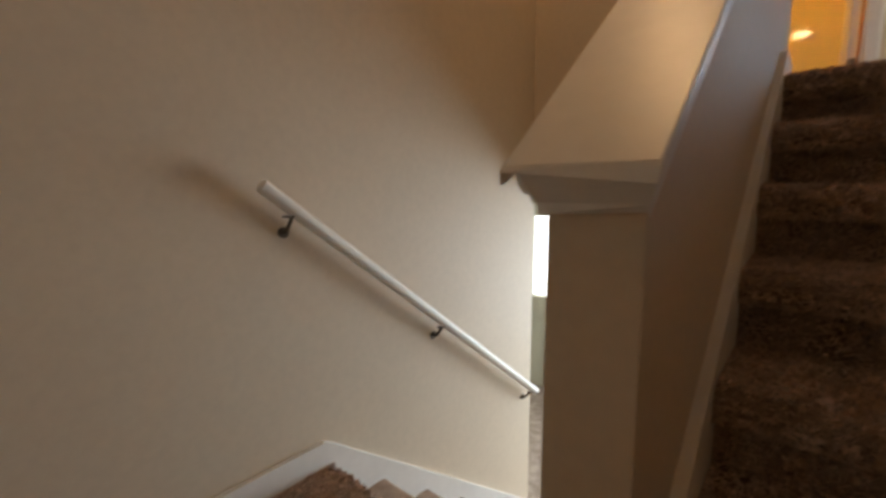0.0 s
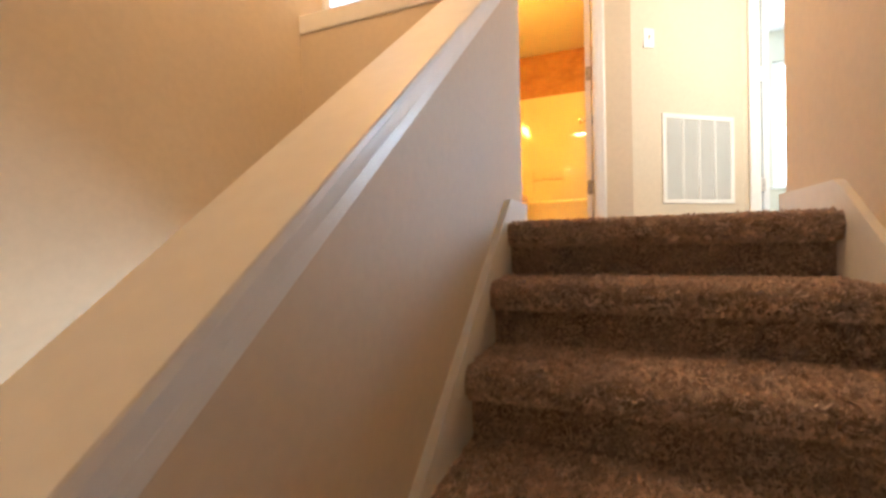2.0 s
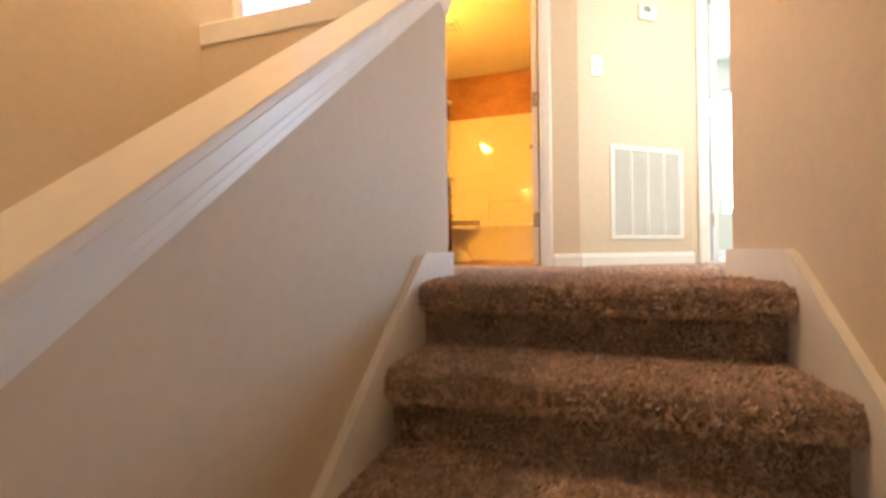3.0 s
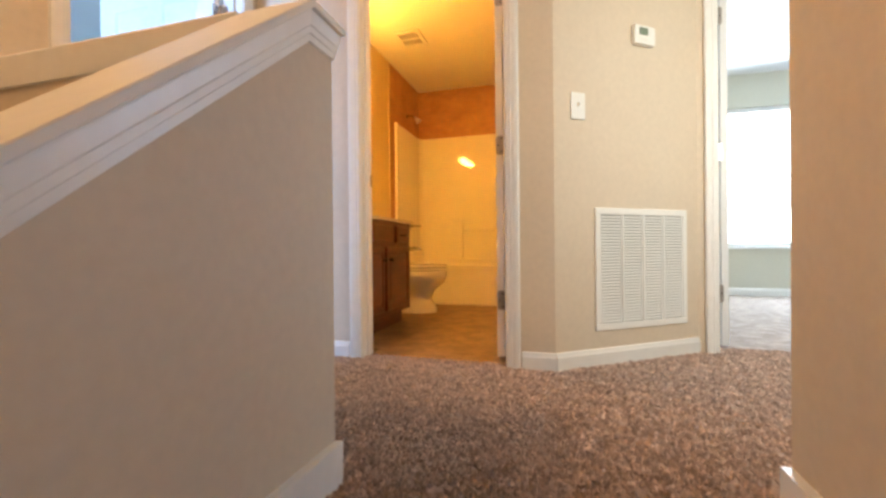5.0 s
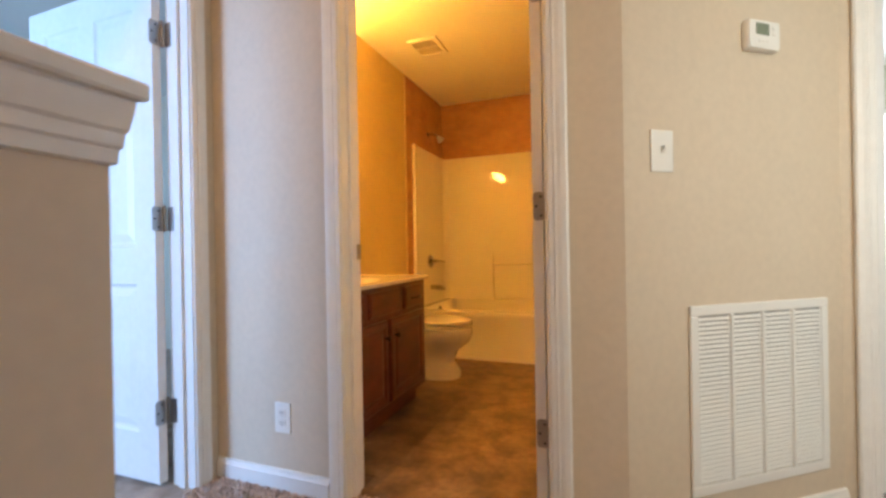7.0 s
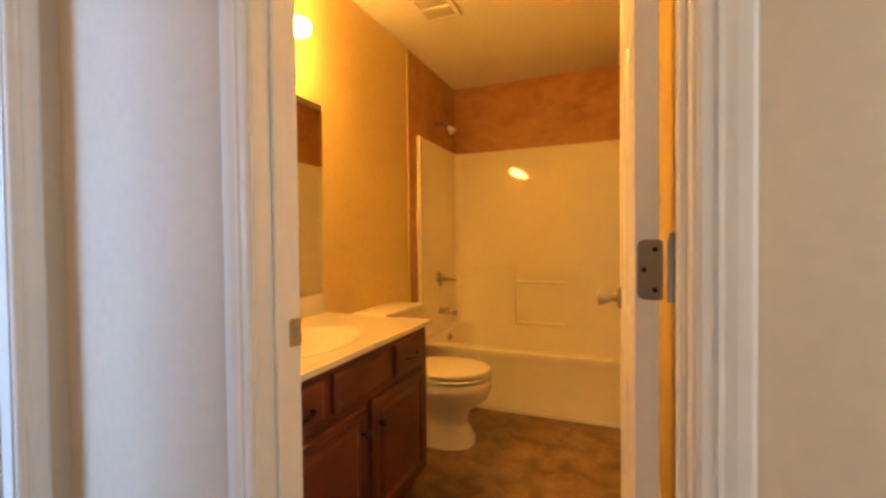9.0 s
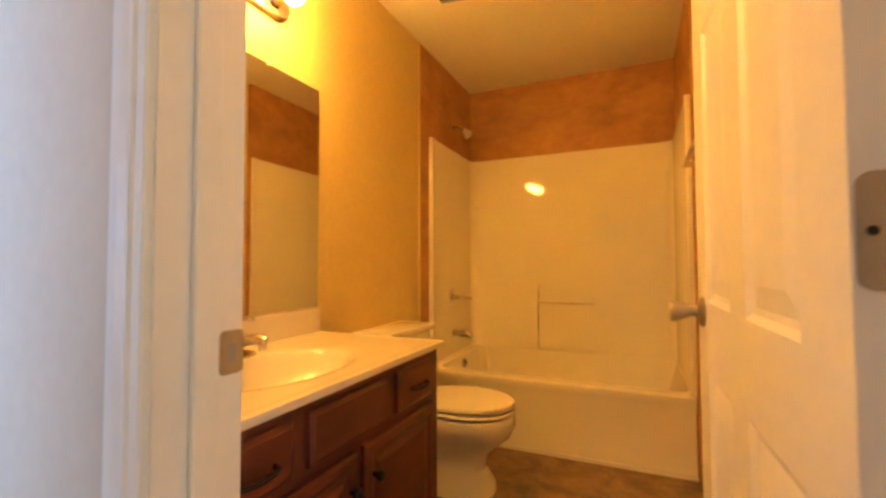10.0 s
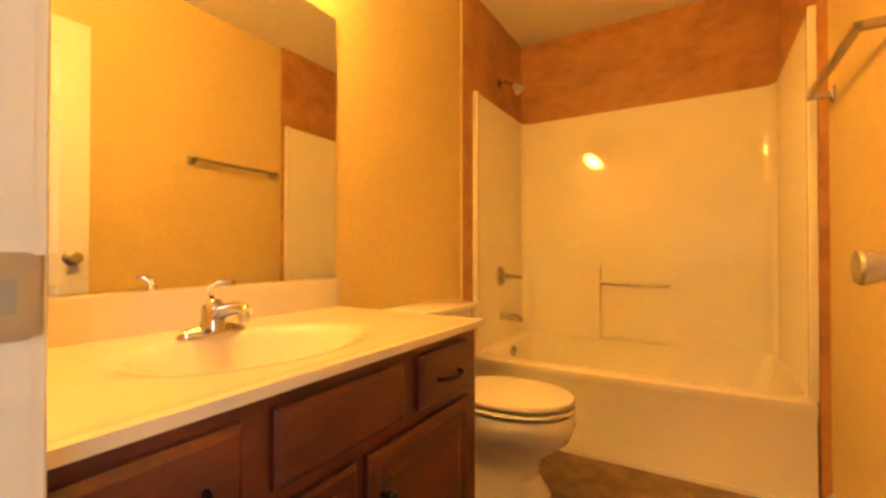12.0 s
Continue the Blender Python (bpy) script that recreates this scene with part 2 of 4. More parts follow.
box(bm, BL, BR, YB, YB + 0.004, HEAD + 0.08, CEILZ)
box(bm, BL, JL - 0.07, YB, YB + 0.004, 0, CEILZ)
structure("wall_bath_inner_face", bm, BATHPAINT, "golden tan inner face of the bathroom front wall", "wall")
# sponged brown paint over the tub, on the side walls
bm = B()
box(bm, BL, BL + 0.003, 3.53, BBACK, 0.0, CEILZ)
structure("trim_sponged_paint_left", bm, FAUX, "brown sponged paint band round the tub", "wall finish")
bm = B()
box(bm, BR - 0.028, BR, 3.54, BBACK, -0.012, CEILZ)
structure("trim_sponged_paint_right", bm, FAUX, "brown sponged furred wall at the end of the tub", "wall finish")
bm = B()
box(bm, BL, BL + 0.007, 3.518, 3.530, 0.0, CEILZ)
structure("trim_tub_corner", bm, BATHPAINT, "thin painted corner bead beside the sponged paint", "trim")
# ceilings
bm = B()
box(bm, XL - 0.12, 2.72, -2.79, YD, CEILZ, CEILZ + 0.1)
box(bm, CA.x, 2.72, YD, 2.11, CEILZ, CEILZ + 0.1)
structure("ceiling", bm, CEIL, "white textured ceiling over the stairs and hall", "ceiling")
bm = B()
box(bm, BL - 0.1, CA.x, YD + 0.002, BBACK + 0.1, CEILZ + 0.002, CEILZ + 0.102)
structure("ceiling_bath", bm, CEIL, "pale bathroom ceiling", "ceiling")

# floors
bm = B()
box(bm, 0.0, XR, 0.305, PEND, -0.3, -0.012)
box(bm, XL, XR, PEND, YD, -0.3, -0.012)
box(bm, XR, 2.60, 0.51, YD, -0.3, -0.012)
prism(bm, [(CA.x, YD), (2.6, YD), (2.6, 2.12), (1.20, 2.12), (CB.x, CB.y)], "z", -0.3, -0.012)
box(bm, JL, JR, YD, 1.515, -0.3, -0.012)
FLOOR = structure("floor", bm, CARPET, "speckled brown carpet on the upper hall floor", "carpet")
bm = B()
box(bm, XL, XR, -2.67, -1.50, LAND - 0.2, LAND - 0.012)
box(bm, XL, PONY, -1.50, -1.45, LAND - 0.2, LAND - 0.012)
structure("floor_landing", bm, CARPET, "speckled brown carpet on the stair landing", "carpet")
bm = B()
box(bm, JL, JR, 1.515, YB, -0.3, -0.012)
box(bm, BL, BR, YB, BBACK, -0.3, -0.012)
structure("floor_bath", bm, GROUT, "brown mottled vinyl bathroom floor", "floor")

# bedroom seen through the right doorway
bm = B()
WX0, WX1, WZ0, WZ1 = 2.22, 3.14, 0.53, 2.08
box(bm, 0.43, WX0, BEDY, BEDY + 0.12, -0.3, CEILZ)
box(bm, WX1, 3.65, BEDY, BEDY + 0.12, -0.3, CEILZ)
box(bm, 4.57, 5.0, BEDY, BEDY + 0.12, -0.3, CEILZ)
# opening for the unseen second window, added for its fill lamp
box(bm, 3.65, 4.57, BEDY, BEDY + 0.12, -0.3, WZ0)
box(bm, 3.65, 4.57, BEDY, BEDY + 0.12, WZ1, CEILZ)
box(bm, WX0, WX1, BEDY, BEDY + 0.12, -0.3, WZ0)
box(bm, WX0, WX1, BEDY, BEDY + 0.12, WZ1, CEILZ)
structure("wall_bedroom_far", bm, BEDPAINT, "pale greenish grey bedroom wall with a window", "wall")
bm = B()
box(bm, 5.0, 5.12, 1.99, BEDY + 0.12, -0.3, CEILZ)
box(bm, 2.72, 5.0, 1.99, 2.11, -0.3, CEILZ)
structure("wall_bedroom_side", bm, BEDPAINT, "plain pale bedroom wall", "wall")
bm = B()
box(bm, BR + 0.10, BR + 0.22, 2.12, BEDY, -0.3, CEILZ)
structure("wall_bedroom_bath_side", bm, BEDPAINT, "plain pale bedroom wall", "wall")
bm = B()
box(bm, BR + 0.22, 5.0, 2.12, BEDY, -0.3, -0.012)
structure("floor_bedroom", bm, CARPET, "speckled brown carpet in the bright bedroom", "carpet")
bm = B()
box(bm, BR + 0.10, 5.12, 2.113, BEDY + 0.12, CEILZ + 0.001, CEILZ + 0.1)
structure("ceiling_bedroom", bm, CEIL, "white bedroom ceiling", "ceiling")

# bedroom behind the left doorway
bm = B()
box(bm, -4.52, -4.40, -2.0, 3.2, -0.3, CEILZ)
structure("wall_left_bedroom_outer", bm, BEDPAINT, "plain pale bedroom wall", "wall")
bm = B()
box(bm, -4.40, XL - 0.12, 3.08, 3.2, -0.3, CEILZ)
box(bm, -4.40, -3.4, -2.12, -2.0, -0.3, CEILZ)
box(bm, -2.2, XL - 0.12, -2.12, -2.0, -0.3, CEILZ)
box(bm, -3.4, -2.2, -2.12, -2.0, -0.3, 0.6)
box(bm, -3.4, -2.2, -2.12, -2.0, 2.1, CEILZ)
structure("wall_left_bedroom_sides", bm, BEDPAINT, "plain pale bedroom walls", "wall")
bm = B()
box(bm, BL - 0.12, BL - 0.10, YD, 3.2, -0.3, CEILZ)
structure("wall_left_bedroom_bath_side", bm, BEDPAINT, "plain pale bedroom wall", "wall")
bm = B()
box(bm, -4.40, XL - 0.12, -2.0, 3.08, -0.3, -0.012)
box(bm, XL - 0.12, XL, LD0, LD1, -0.02, -0.012)
structure("floor_left_bedroom", bm, CARPET, "speckled brown carpet in the bedroom", "carpet")
bm = B()
box(bm, -4.52, XL - 0.122, -2.12, 3.2, CEILZ, CEILZ + 0.1)
structure("ceiling_left_bedroom", bm, CEIL, "white bedroom ceiling", "ceiling")

# lower room at the foot of the descending flight
bm = B()
box(bm, -3.4, -2.45, 2.7, 2.82, LOWER, -0.3)
box(bm, -2.45, -1.75, 2.7, 2.82, LOWER, -1.72)
box(bm, -2.45, -1.75, 2.7, 2.82, -0.74, -0.3)
box(bm, -1.75, -0.6, 2.7, 2.82, LOWER, -0.3)
box(bm, -0.6, 1.0, 2.7, 2.82, LOWER, LOWER + 0.1)
box(bm, 1.0, 2.0, 2.7, 2.82, LOWER, -0.3)
box(bm, -3.52, -3.4, 0.18, 2.82, LOWER, -0.3)
box(bm, 2.0, 2.12, 0.18, 2.82, LOWER, -0.3)
box(bm, -3.4, XL - 0.12, 0.18, 0.30, LOWER, -0.3)
box(bm, XR + 0.12, 2.0, 0.18, 0.30, LOWER, -0.3)
structure("wall_lower_room", bm, BEDPAINT, "pale walls of the lower room with openings", "wall")
bm = B()
box(bm, -3.5, 2.1, -1.2, 2.82, LOWER - 0.1, LOWER)
structure("floor_lower_room", bm, CARPET, "brown carpet of the lower room", "carpet")
bm = B()
box(bm, -3.5, XL - 0.121, 0.18, 2.82, -0.42, -0.305)
box(bm, XL - 0.121, 2.1, 0.56, 2.82, -0.42, -0.305)
structure("ceiling_lower_room", bm, CEIL, "white ceiling of the lower room", "ceiling")

# bright outdoors past the windows
bm = B()
box(bm, 1.0, 5.5, 6.5, 6.52, -0.8, 3.2)
structure("backdrop_right", bm, DAYGLOW, "bright washed-out daylight outside the window", "backdrop")
bm = B()
box(bm, -3.2, 1.2, 3.2, 3.22, -2.9, -0.45)
structure("backdrop_lower", bm, DAYGLOW, "bright daylight outside the lower room", "backdrop")
bm = B()
box(bm, -60, 60, -60, 60, LOWER - 0.4, LOWER - 0.3)
structure("ground", bm, mat("lawn", (0.06, 0.09, 0.035), 0.9, var=0.3, scale=4), "plain grass ground round the house", "ground")


# ---- stairs ----
def flight_outline(y0, z0, n, down=False):
    """Side profile of carpeted steps with rounded nosings. y0, z0: the topmost nosing."""
    pts = []
    for k in range(n):
        y, z = (y0 - k * RUN, z0 - k * RISE)
        # deep rolled nosing, then the riser set well back under it
        for a in (90, 115, 140, 165, 190, 215, 240, 262):
            ca, sa = math.cos(radians(a)), math.sin(radians(a))
            pts.append((y + 0.034 + 0.034 * math.copysign(abs(ca) ** 0.8, ca), z - 0.038 + 0.038 * math.copysign(abs(sa) ** 0.8, sa)))
        pts.append((y + 0.054, z - 0.080))
        pts.append((y + 0.056, z - RISE + 0.01))
        pts.append((y + 0.050, z - RISE))
    return pts


up = flight_outline(0.0, 0.0, STEPS)


def flight(name, label, y0, z0, n, x0, x1, sgn):
    """Separate carpeted steps under one staircase; sgn -1 mirrors the flight to descend along +y."""
    root = base(name, label, "stairs", pose(0, 0, 0))
    for k in range(n):
        y, z = -k * RUN, z0 - k * RISE
        back = y + (0.31 if k == 0 else RUN + 0.068)
        prof = [(back, z)] + flight_outline(y, z, 1) + [(y + 0.051, z - RISE - 0.02), (back, z - RISE - 0.02)]
        if sgn < 0:
            prof = [(-p, q) for p, q in prof]
        bm = B()
        prism(bm, [(p + y0, q) for p, q in prof], "x", x0, x1)
        part("step", bm, CARPET, root, smooth=True)
    return root


flight("staircase_up", "carpeted brown stairs climbing to the upper hall", 0.0, 0.0, STEPS, 0.022, XR - 0.022, 1)
flight("staircase_down", "carpeted brown stairs descending beside the wall handrail", -1.136, LAND, 8, XL + 0.018, PONY - 0.002, -1)

# half wall between the flights, with its level end and the return across the stairwell
bm = B()
prism(bm, [(HEND, LOWER), (PEND, LOWER), (PEND, 1.03), (PTOP, 1.03), (HEND, capz(HEND) + 0.045)], "x", PONY, 0.0)
structure("wall_half", bm, PAINT, "tan half wall rising beside the stairs", "half wall")
bm = B()
box(bm, XL, PONY, 0.275, PEND, -0.42, 1.03)
structure("wall_half_return", bm, PAINT, "tan half wall across the end of the stairwell", "half wall")


def cap_profile():
    """Section of the cap: (overhang, height) from the wall face up, a board over a stepped crown."""
    return [(0.002, 0.0), (0.006, 0.002), (0.007, 0.016), (0.010, 0.019), (0.011, 0.032), (0.014, 0.036), (0.017, 0.050), (0.019, 0.062), (0.019, 0.066), (0.026, 0.067), (0.028, 0.070), (0.028, 0.083), (0.026, 0.086)]


def cap_ring(c, a, w, half=0.06, out=None):
    """The section's outline at c, across a and up w; out: the way in which a mitred end leans."""
    prof, c, a, w = cap_profile(), Vector(c), Vector(a), Vector(w)
    out = Vector(out or (0, 0, 0))
    right = [c + a * (half + u) + w * v + out * u for u, v in prof]
    left = [c - a * (half + u) + w * v + out * u for u, v in prof]
    return right + left[::-1]


mid = PONY / 2
bm = B()
loft(bm, [cap_ring((mid, HEND, capz(HEND) - 0.010), (1, 0, 0), (0, 0, 1.20), out=(0, -2.5, -2.5 * 0.815)),
          cap_ring((mid, PTOP, 1.006), (1, 0, 0), (0, -0.2, 0.95)),
          cap_ring((mid, PEND, 1.006), (1, 0, 0), (0, 0, 0.92), out=(0, 0.7, 0))])
tagged(new("trim_half_wall_cap", finish(bm, "cap", WHITE)), "white moulded cap along the half wall", "cap trim", kind="structure")
up_l = (0, 0, 1)


def sweep_cap(bm, stations):
    prof = [(0.005, 0.0), (0.010, 0.002), (0.011, 0.012), (0.012, 0.084), (0.009, 0.090)]
    return loft(bm, [[Vector(c) + Vector(a) * (0.048 + u) + Vector(w) * v for u, v in prof] + [Vector(c) - Vector(a) * (0.048 + u) + Vector(w) * v for u, v in prof[::-1]] for c, a, w in stations])


bm = B()
ym = (0.275 + PEND) / 2
sweep_cap(bm, [((XL, ym, 1.0075), (0, 1, 0), up_l), ((PONY - 0.058, ym, 1.0075), (0, 1, 0), up_l)])
tagged(new("trim_return_cap", finish(bm, "cap", WHITE)), "white moulded cap across the stairwell", "cap trim", kind="structure")

# skirting boards along the flights
def skirt(bm, x0, x1, ends, lift=0.058):
    zl = lambda y: -0.01 + RISE / RUN * y + lift  # noqa: E731
    pts = [(-1.60, LAND - 0.33), (-1.60, zl(-1.60)), (0.045, zl(0.045)), (0.075, 0.092), (ends, 0.092), (ends, -0.02), (0.32, -0.02), (0.32, -0.33)]
    return prism(bm, pts, "x", x0, x1)


bm = B()
skirt(bm, 0.0, 0.022, PEND - 0.001)
structure("baseboard_stair_left", bm, WHITE, "white skirting board stepping up beside the stairs", "skirting board")
bm = B()
skirt(bm, XR - 0.022, XR, 0.509)
structure("baseboard_stair_right", bm, WHITE, "white skirting board stepping up beside the stairs", "skirting board")
bm = B()
prism(bm, [(-2.66, LAND - 0.02), (-2.66, LAND + 0.09), (-1.165, LAND + 0.09), (-1.136, LAND + 0.075), (0.30, LAND + 0.075 - 1.436 * RISE / RUN), (0.30, LOWER), (-1.0, LOWER)], "x", XL, XL + 0.018)
structure("baseboard_stair_down", bm, WHITE, "white skirting board along the descending flight", "skirting board")


def baseboard(name, a, b, nrm, h=0.073, t=0.014):
    """A moulded board along the foot of a wall from a to b, proud towards nrm."""
    a, b, nrm = Vector(a), Vector(b), Vector(nrm)
    prof = [(0, -0.012), (t, -0.012), (t, h - 0.022), (t * 0.75, h - 0.014), (t * 0.6, h - 0.004), (t * 0.3, h), (0, h)]
    bm = B()
    loft(bm, [[p + nrm * u + Vector((0, 0, v)) for u, v in prof] for p in (a, b)])
    return structure(name, bm, WHITE, "white moulded baseboard", "baseboard")


CW = 0.066
baseboard("baseboard_hall_left", (XL, YD, 0), (JL - CW - 0.006, YD, 0), (0, -1, 0))
baseboard("baseboard_hall_corner", (JR + CW + 0.006, YD, 0), (CA.x + 0.004, YD, 0), (0, -1, 0))
baseboard("baseboard_angled", CA, CB, CNRM)
baseboard("baseboard_bedroom", (0.6, BEDY, 0), (4.9, BEDY, 0), (0, -1, 0))
baseboard("baseboard_bath_right", (BR, YB + 0.1, 0), (BR, 3.53, 0), (-1, 0, 0))
baseboard("baseboard_half_wall", (0.0, PEND, 0), (XL, PEND, 0), (0, 1, 0))


# ---- doorways ----
def casing(name, parent, w, h, flip=False, depth0=0.0):
    """Moulded casing round an opening; local x across, y into the wall, z up. flip: on the far face."""
    prof = [(0.005, 0.0), (0.005, 0.009), (0.009, 0.012), (0.022, 0.0125), (0.026, 0.0165), (0.033, 0.0155), (0.045, 0.0185), (0.060, 0.0185), (0.066, 0.015), (0.066, 0.0)]
    sgn = 1 if flip else -1
    rings = []
    for cx, cz, ux, uz in ((0, -0.012, -1, 0), (0, h, -1, 1), (w, h, 1, 1), (w, -0.012, 1, 0)):
        rings.append([Vector((cx + ux * o, depth0 + sgn * d, cz + uz * o)) for o, d in prof])
    bm = B()
    loft(bm, rings)
    return part(name, bm, WHITE, parent)


def panel_leaf(root, m, w, h=2.02, t=0.035):
    """A six-panel leaf: local x from the hinge, y through its thickness, z up."""
    st, mull = 0.112, 0.10
    rows = [(0.20, 0.80), (0.95, 1.55), (1.66, 1.91)]
    rails = [(0.008, 0.20), (0.80, 0.95), (1.55, 1.66), (1.91, h)]
    bm = B()
    box(bm, 0, st, 0, t, 0.008, h)
    box(bm, w - st, w, 0, t, 0.008, h)
    cx0, cx1 = (w - mull) / 2, (w + mull) / 2
    for z0, z1 in rails:
        box(bm, st, w - st, 0, t, z0, z1)
    for z0, z1 in rows:
        box(bm, cx0, cx1, 0, t, z0, z1)
    leaf = part("leaf", bm, DOORWHITE, root, "white six-panel door leaf standing open")
    leaf.matrix_local = m
    for z0, z1 in rows:
        for x0, x1 in ((st, cx0), (cx1, w - st)):
            bm = B()
            for y, s in ((0.0, 1), (t, -1)):
                # sloping edge down to a groove, then a raised field
                lev = [(0.0, 0.0), (0.010, 0.007), (0.020, 0.009), (0.052, 0.003)]
                rings = [[Vector((a, y + s * d, b)) for a, b in ((x0 + o, z0 + o), (x1 - o, z0 + o), (x1 - o, z1 - o), (x0 + o, z1 - o))] for o, d in lev]
                loft(bm, rings, cap0=False)
            part("panel", bm, DOORWHITE, leaf)
    return leaf


def hinge_set(root, m, wall_t, w_at, side):
    for z in (0.29, 1.06, 1.80):
        bm = B()
        plate = []
        for cx, cz, a0 in ((0.034, 0.036, 0), (0.048, 0.036, 90), (0.048, -0.036, 180), (0.034, -0.036, 270)):
            cx, rr = (cx, 0.012) if cx > 0.04 else (cx - 0.008, 0.004)
            plate += [(w_at - side * (cx - rr * math.cos(radians(a0 + 18 * k))), z + cz + (0.012 - rr) * (1 if cz > 0 else -1) + rr * math.sin(radians(a0 + 18 * k))) for k in range(6)]
        prism(bm, plate, "y", wall_t + 0.0125, wall_t + 0.0155)
        box(bm, w_at - side * 0.003, w_at - side * 0.0005, wall_t - 0.030, wall_t + 0.004, z - 0.048, z + 0.048)
        rod(bm, (w_at - side * 0.010, wall_t + 0.010, z - 0.05), (w_at - side * 0.010, wall_t + 0.010, z + 0.05), 0.0065, seg=12)
        rod(bm, (w_at - side * 0.010, wall_t + 0.010, z + 0.05), (w_at - side * 0.010, wall_t + 0.010, z + 0.058), 0.0045, seg=10)
        hinge = part("hinge", bm, NICKEL, root, "satin nickel butt hinge", smooth=True)
        for dz, dx in ((-0.032, 0.034), (0.0, 0.050), (0.032, 0.034)):
            bm = B()
            rod(bm, (w_at - side * dx, wall_t + 0.0122, z + dz), (w_at - side * dx, wall_t + 0.0112, z + dz), 0.0042, seg=10)
            part("screw", bm, BLACKMETAL, hinge, "dark screw head")


def knob_pair(leaf, x, z, t=0.035):
    for s, y in ((-1, 0.0), (1, t)):
        bm = B()
        mm = Matrix.Translation((x, y, z)) @ Matrix.Rotation(-s * math.pi / 2, 4, "X")
        lathe(bm, [(0.034, 0.0), (0.034, 0.004), (0.029, 0.009), (0.015, 0.013), (0.011, 0.019), (0.0115, 0.027), (0.015, 0.033), (0.020, 0.044), (0.0245, 0.058), (0.0255, 0.064), (0.023, 0.068), (0.010, 0.0695)], mm, 28)
        part("knob", bm, NICKEL, leaf, "satin nickel door knob", smooth=True)


def doorway(name, label, m, w, wall_t, hinge_right, gap, leaf_w, swing=90):
    root = base(name, label, "door", m, kind="structure")
    h = HEAD
    for jname, x0, x1 in (("jamb", -0.018, 0.0), ("jamb", w, w + 0.018)):
        bm = B()
        box(bm, x0, x1, -0.001, wall_t + 0.001, -0.012, h)
        part(jname, bm, WHITE, root)
    bm = B()
    box(bm, -0.018, w + 0.018, -0.001, wall_t + 0.001, h, h + 0.018)
    part("head_jamb", bm, WHITE, root)
    bm = B()
    s0, s1 = wall_t - 0.075, wall_t - 0.040
    box(bm, 0.0, 0.011, s0, s1, -0.012, h - 0.011, 0.002)
    box(bm, w - 0.011, w, s0, s1, -0.012, h - 0.011, 0.002)
    box(bm, 0.0, w, s0, s1, h - 0.011, h, 0.002)
    part("door_stop", bm, WHITE, root)
    casing("casing", root, w, h)
    casing("casing", root, w, h, True, wall_t)
    t = 0.035
    if hinge_right:
        lm = pose(w - gap, wall_t + 0.016, 0, 0, 0, swing)
    else:
        lm = pose(gap + t, wall_t + 0.016, 0, 0, 0, swing)
    leaf = panel_leaf(root, lm, leaf_w)
    knob_pair(leaf, leaf_w - 0.066, 0.925)
    hinge_set(root, m, wall_t, w if hinge_right else 0.0, 1 if hinge_right else -1)
    return root


bath_door = doorway("door_1", "white six-panel bathroom door standing open on nickel hinges", pose(JL, YD, 0), JR - JL, YB - YD, True, 0.028, 0.755, 91.7)
doorway("door_2", "white six-panel bedroom door standing open in daylight", pose(XL, LD0, 0, 0, 0, 90), LD1 - LD0, 0.12, True, 0.012, 0.805)
doorway("door_3", "white six-panel bedroom door swung open into the bright bedroom", pose(BD0, 1.99, 0), BD1 - BD0, 0.12, False, 0.050, 0.78)
# strike plate on the bathroom's latch jamb
bm = B()
yy = 0.086
corner = []
for cy, cz, a0 in ((yy + 0.028, 0.937, 0), (yy + 0.008, 0.937, 90), (yy + 0.008, 0.893, 180), (yy + 0.028, 0.893, 270)):
    corner += [(cy + 0.008 * math.cos(radians(a0 + 15 * k)), cz + 0.008 * math.sin(radians(a0 + 15 * k))) for k in range(7)]
prism(bm, corner, "x", -0.0005, 0.0025)
tube(bm, [(-0.0025, yy + 0.0345, 0.943), (-0.0025, yy + 0.0345, 0.887)], 0.005, 12)
strike = part("strike_plate", bm, NICKEL, bath_door, "satin nickel strike plate")
# no real hole: a thin grey patch paints its shade on the plate
bm = B()
box(bm, 0.0022, 0.0030, yy + 0.012, yy + 0.024, 0.903, 0.927)
part("latch_hole_patch", bm, HOLESHADE, strike, "grey patch painted as the shaded latch hole")
for z in (0.892, 0.938):
    bm = B()
    rod(bm, (0.0022, yy + 0.018, z), (0.0034, yy + 0.018, z), 0.0035, seg=10)
    part("screw", bm, NICKEL, strike)


# ---- handrail ----
def handrail(label, wall_x, side, ra, rb, stops):
    """A round rail on wall brackets; side: which way the rail stands off the wall."""
    rail = base("handrail", label, "handrail", group="stair handrails")
    d = (rb - ra).normalized()
    bm = B()
    rod(bm, ra, rb, 0.021, seg=24)
    rod(bm, ra - d * 0.004, ra, 0.015, 0.021, seg=24)
    rod(bm, rb, rb + d * 0.004, 0.021, 0.015, seg=24)
    part("rail", bm, WHITE, rail, smooth=True)
    for f in stops:
        p = ra.lerp(rb, f)
        w = Vector((wall_x, p.y, p.z - 0.075))
        bm = B()
        rod(bm, w, w + Vector((side * 0.007, 0, 0)), 0.017, seg=20)
        tube(bm, [w, w + Vector((side * 0.022, 0, 0.004)), w + Vector((side * 0.050, 0, 0.038)), p - Vector((0, 0, 0.020))], [0.008, 0.0065, 0.006, 0.0065], 10)
        box(bm, p.x - 0.013, p.x + 0.013, p.y - 0.028, p.y + 0.028, p.z - 0.026, p.z - 0.020, 0.002)
        part("bracket", bm, AGED, rail, "aged dark nickel bracket", smooth=True)


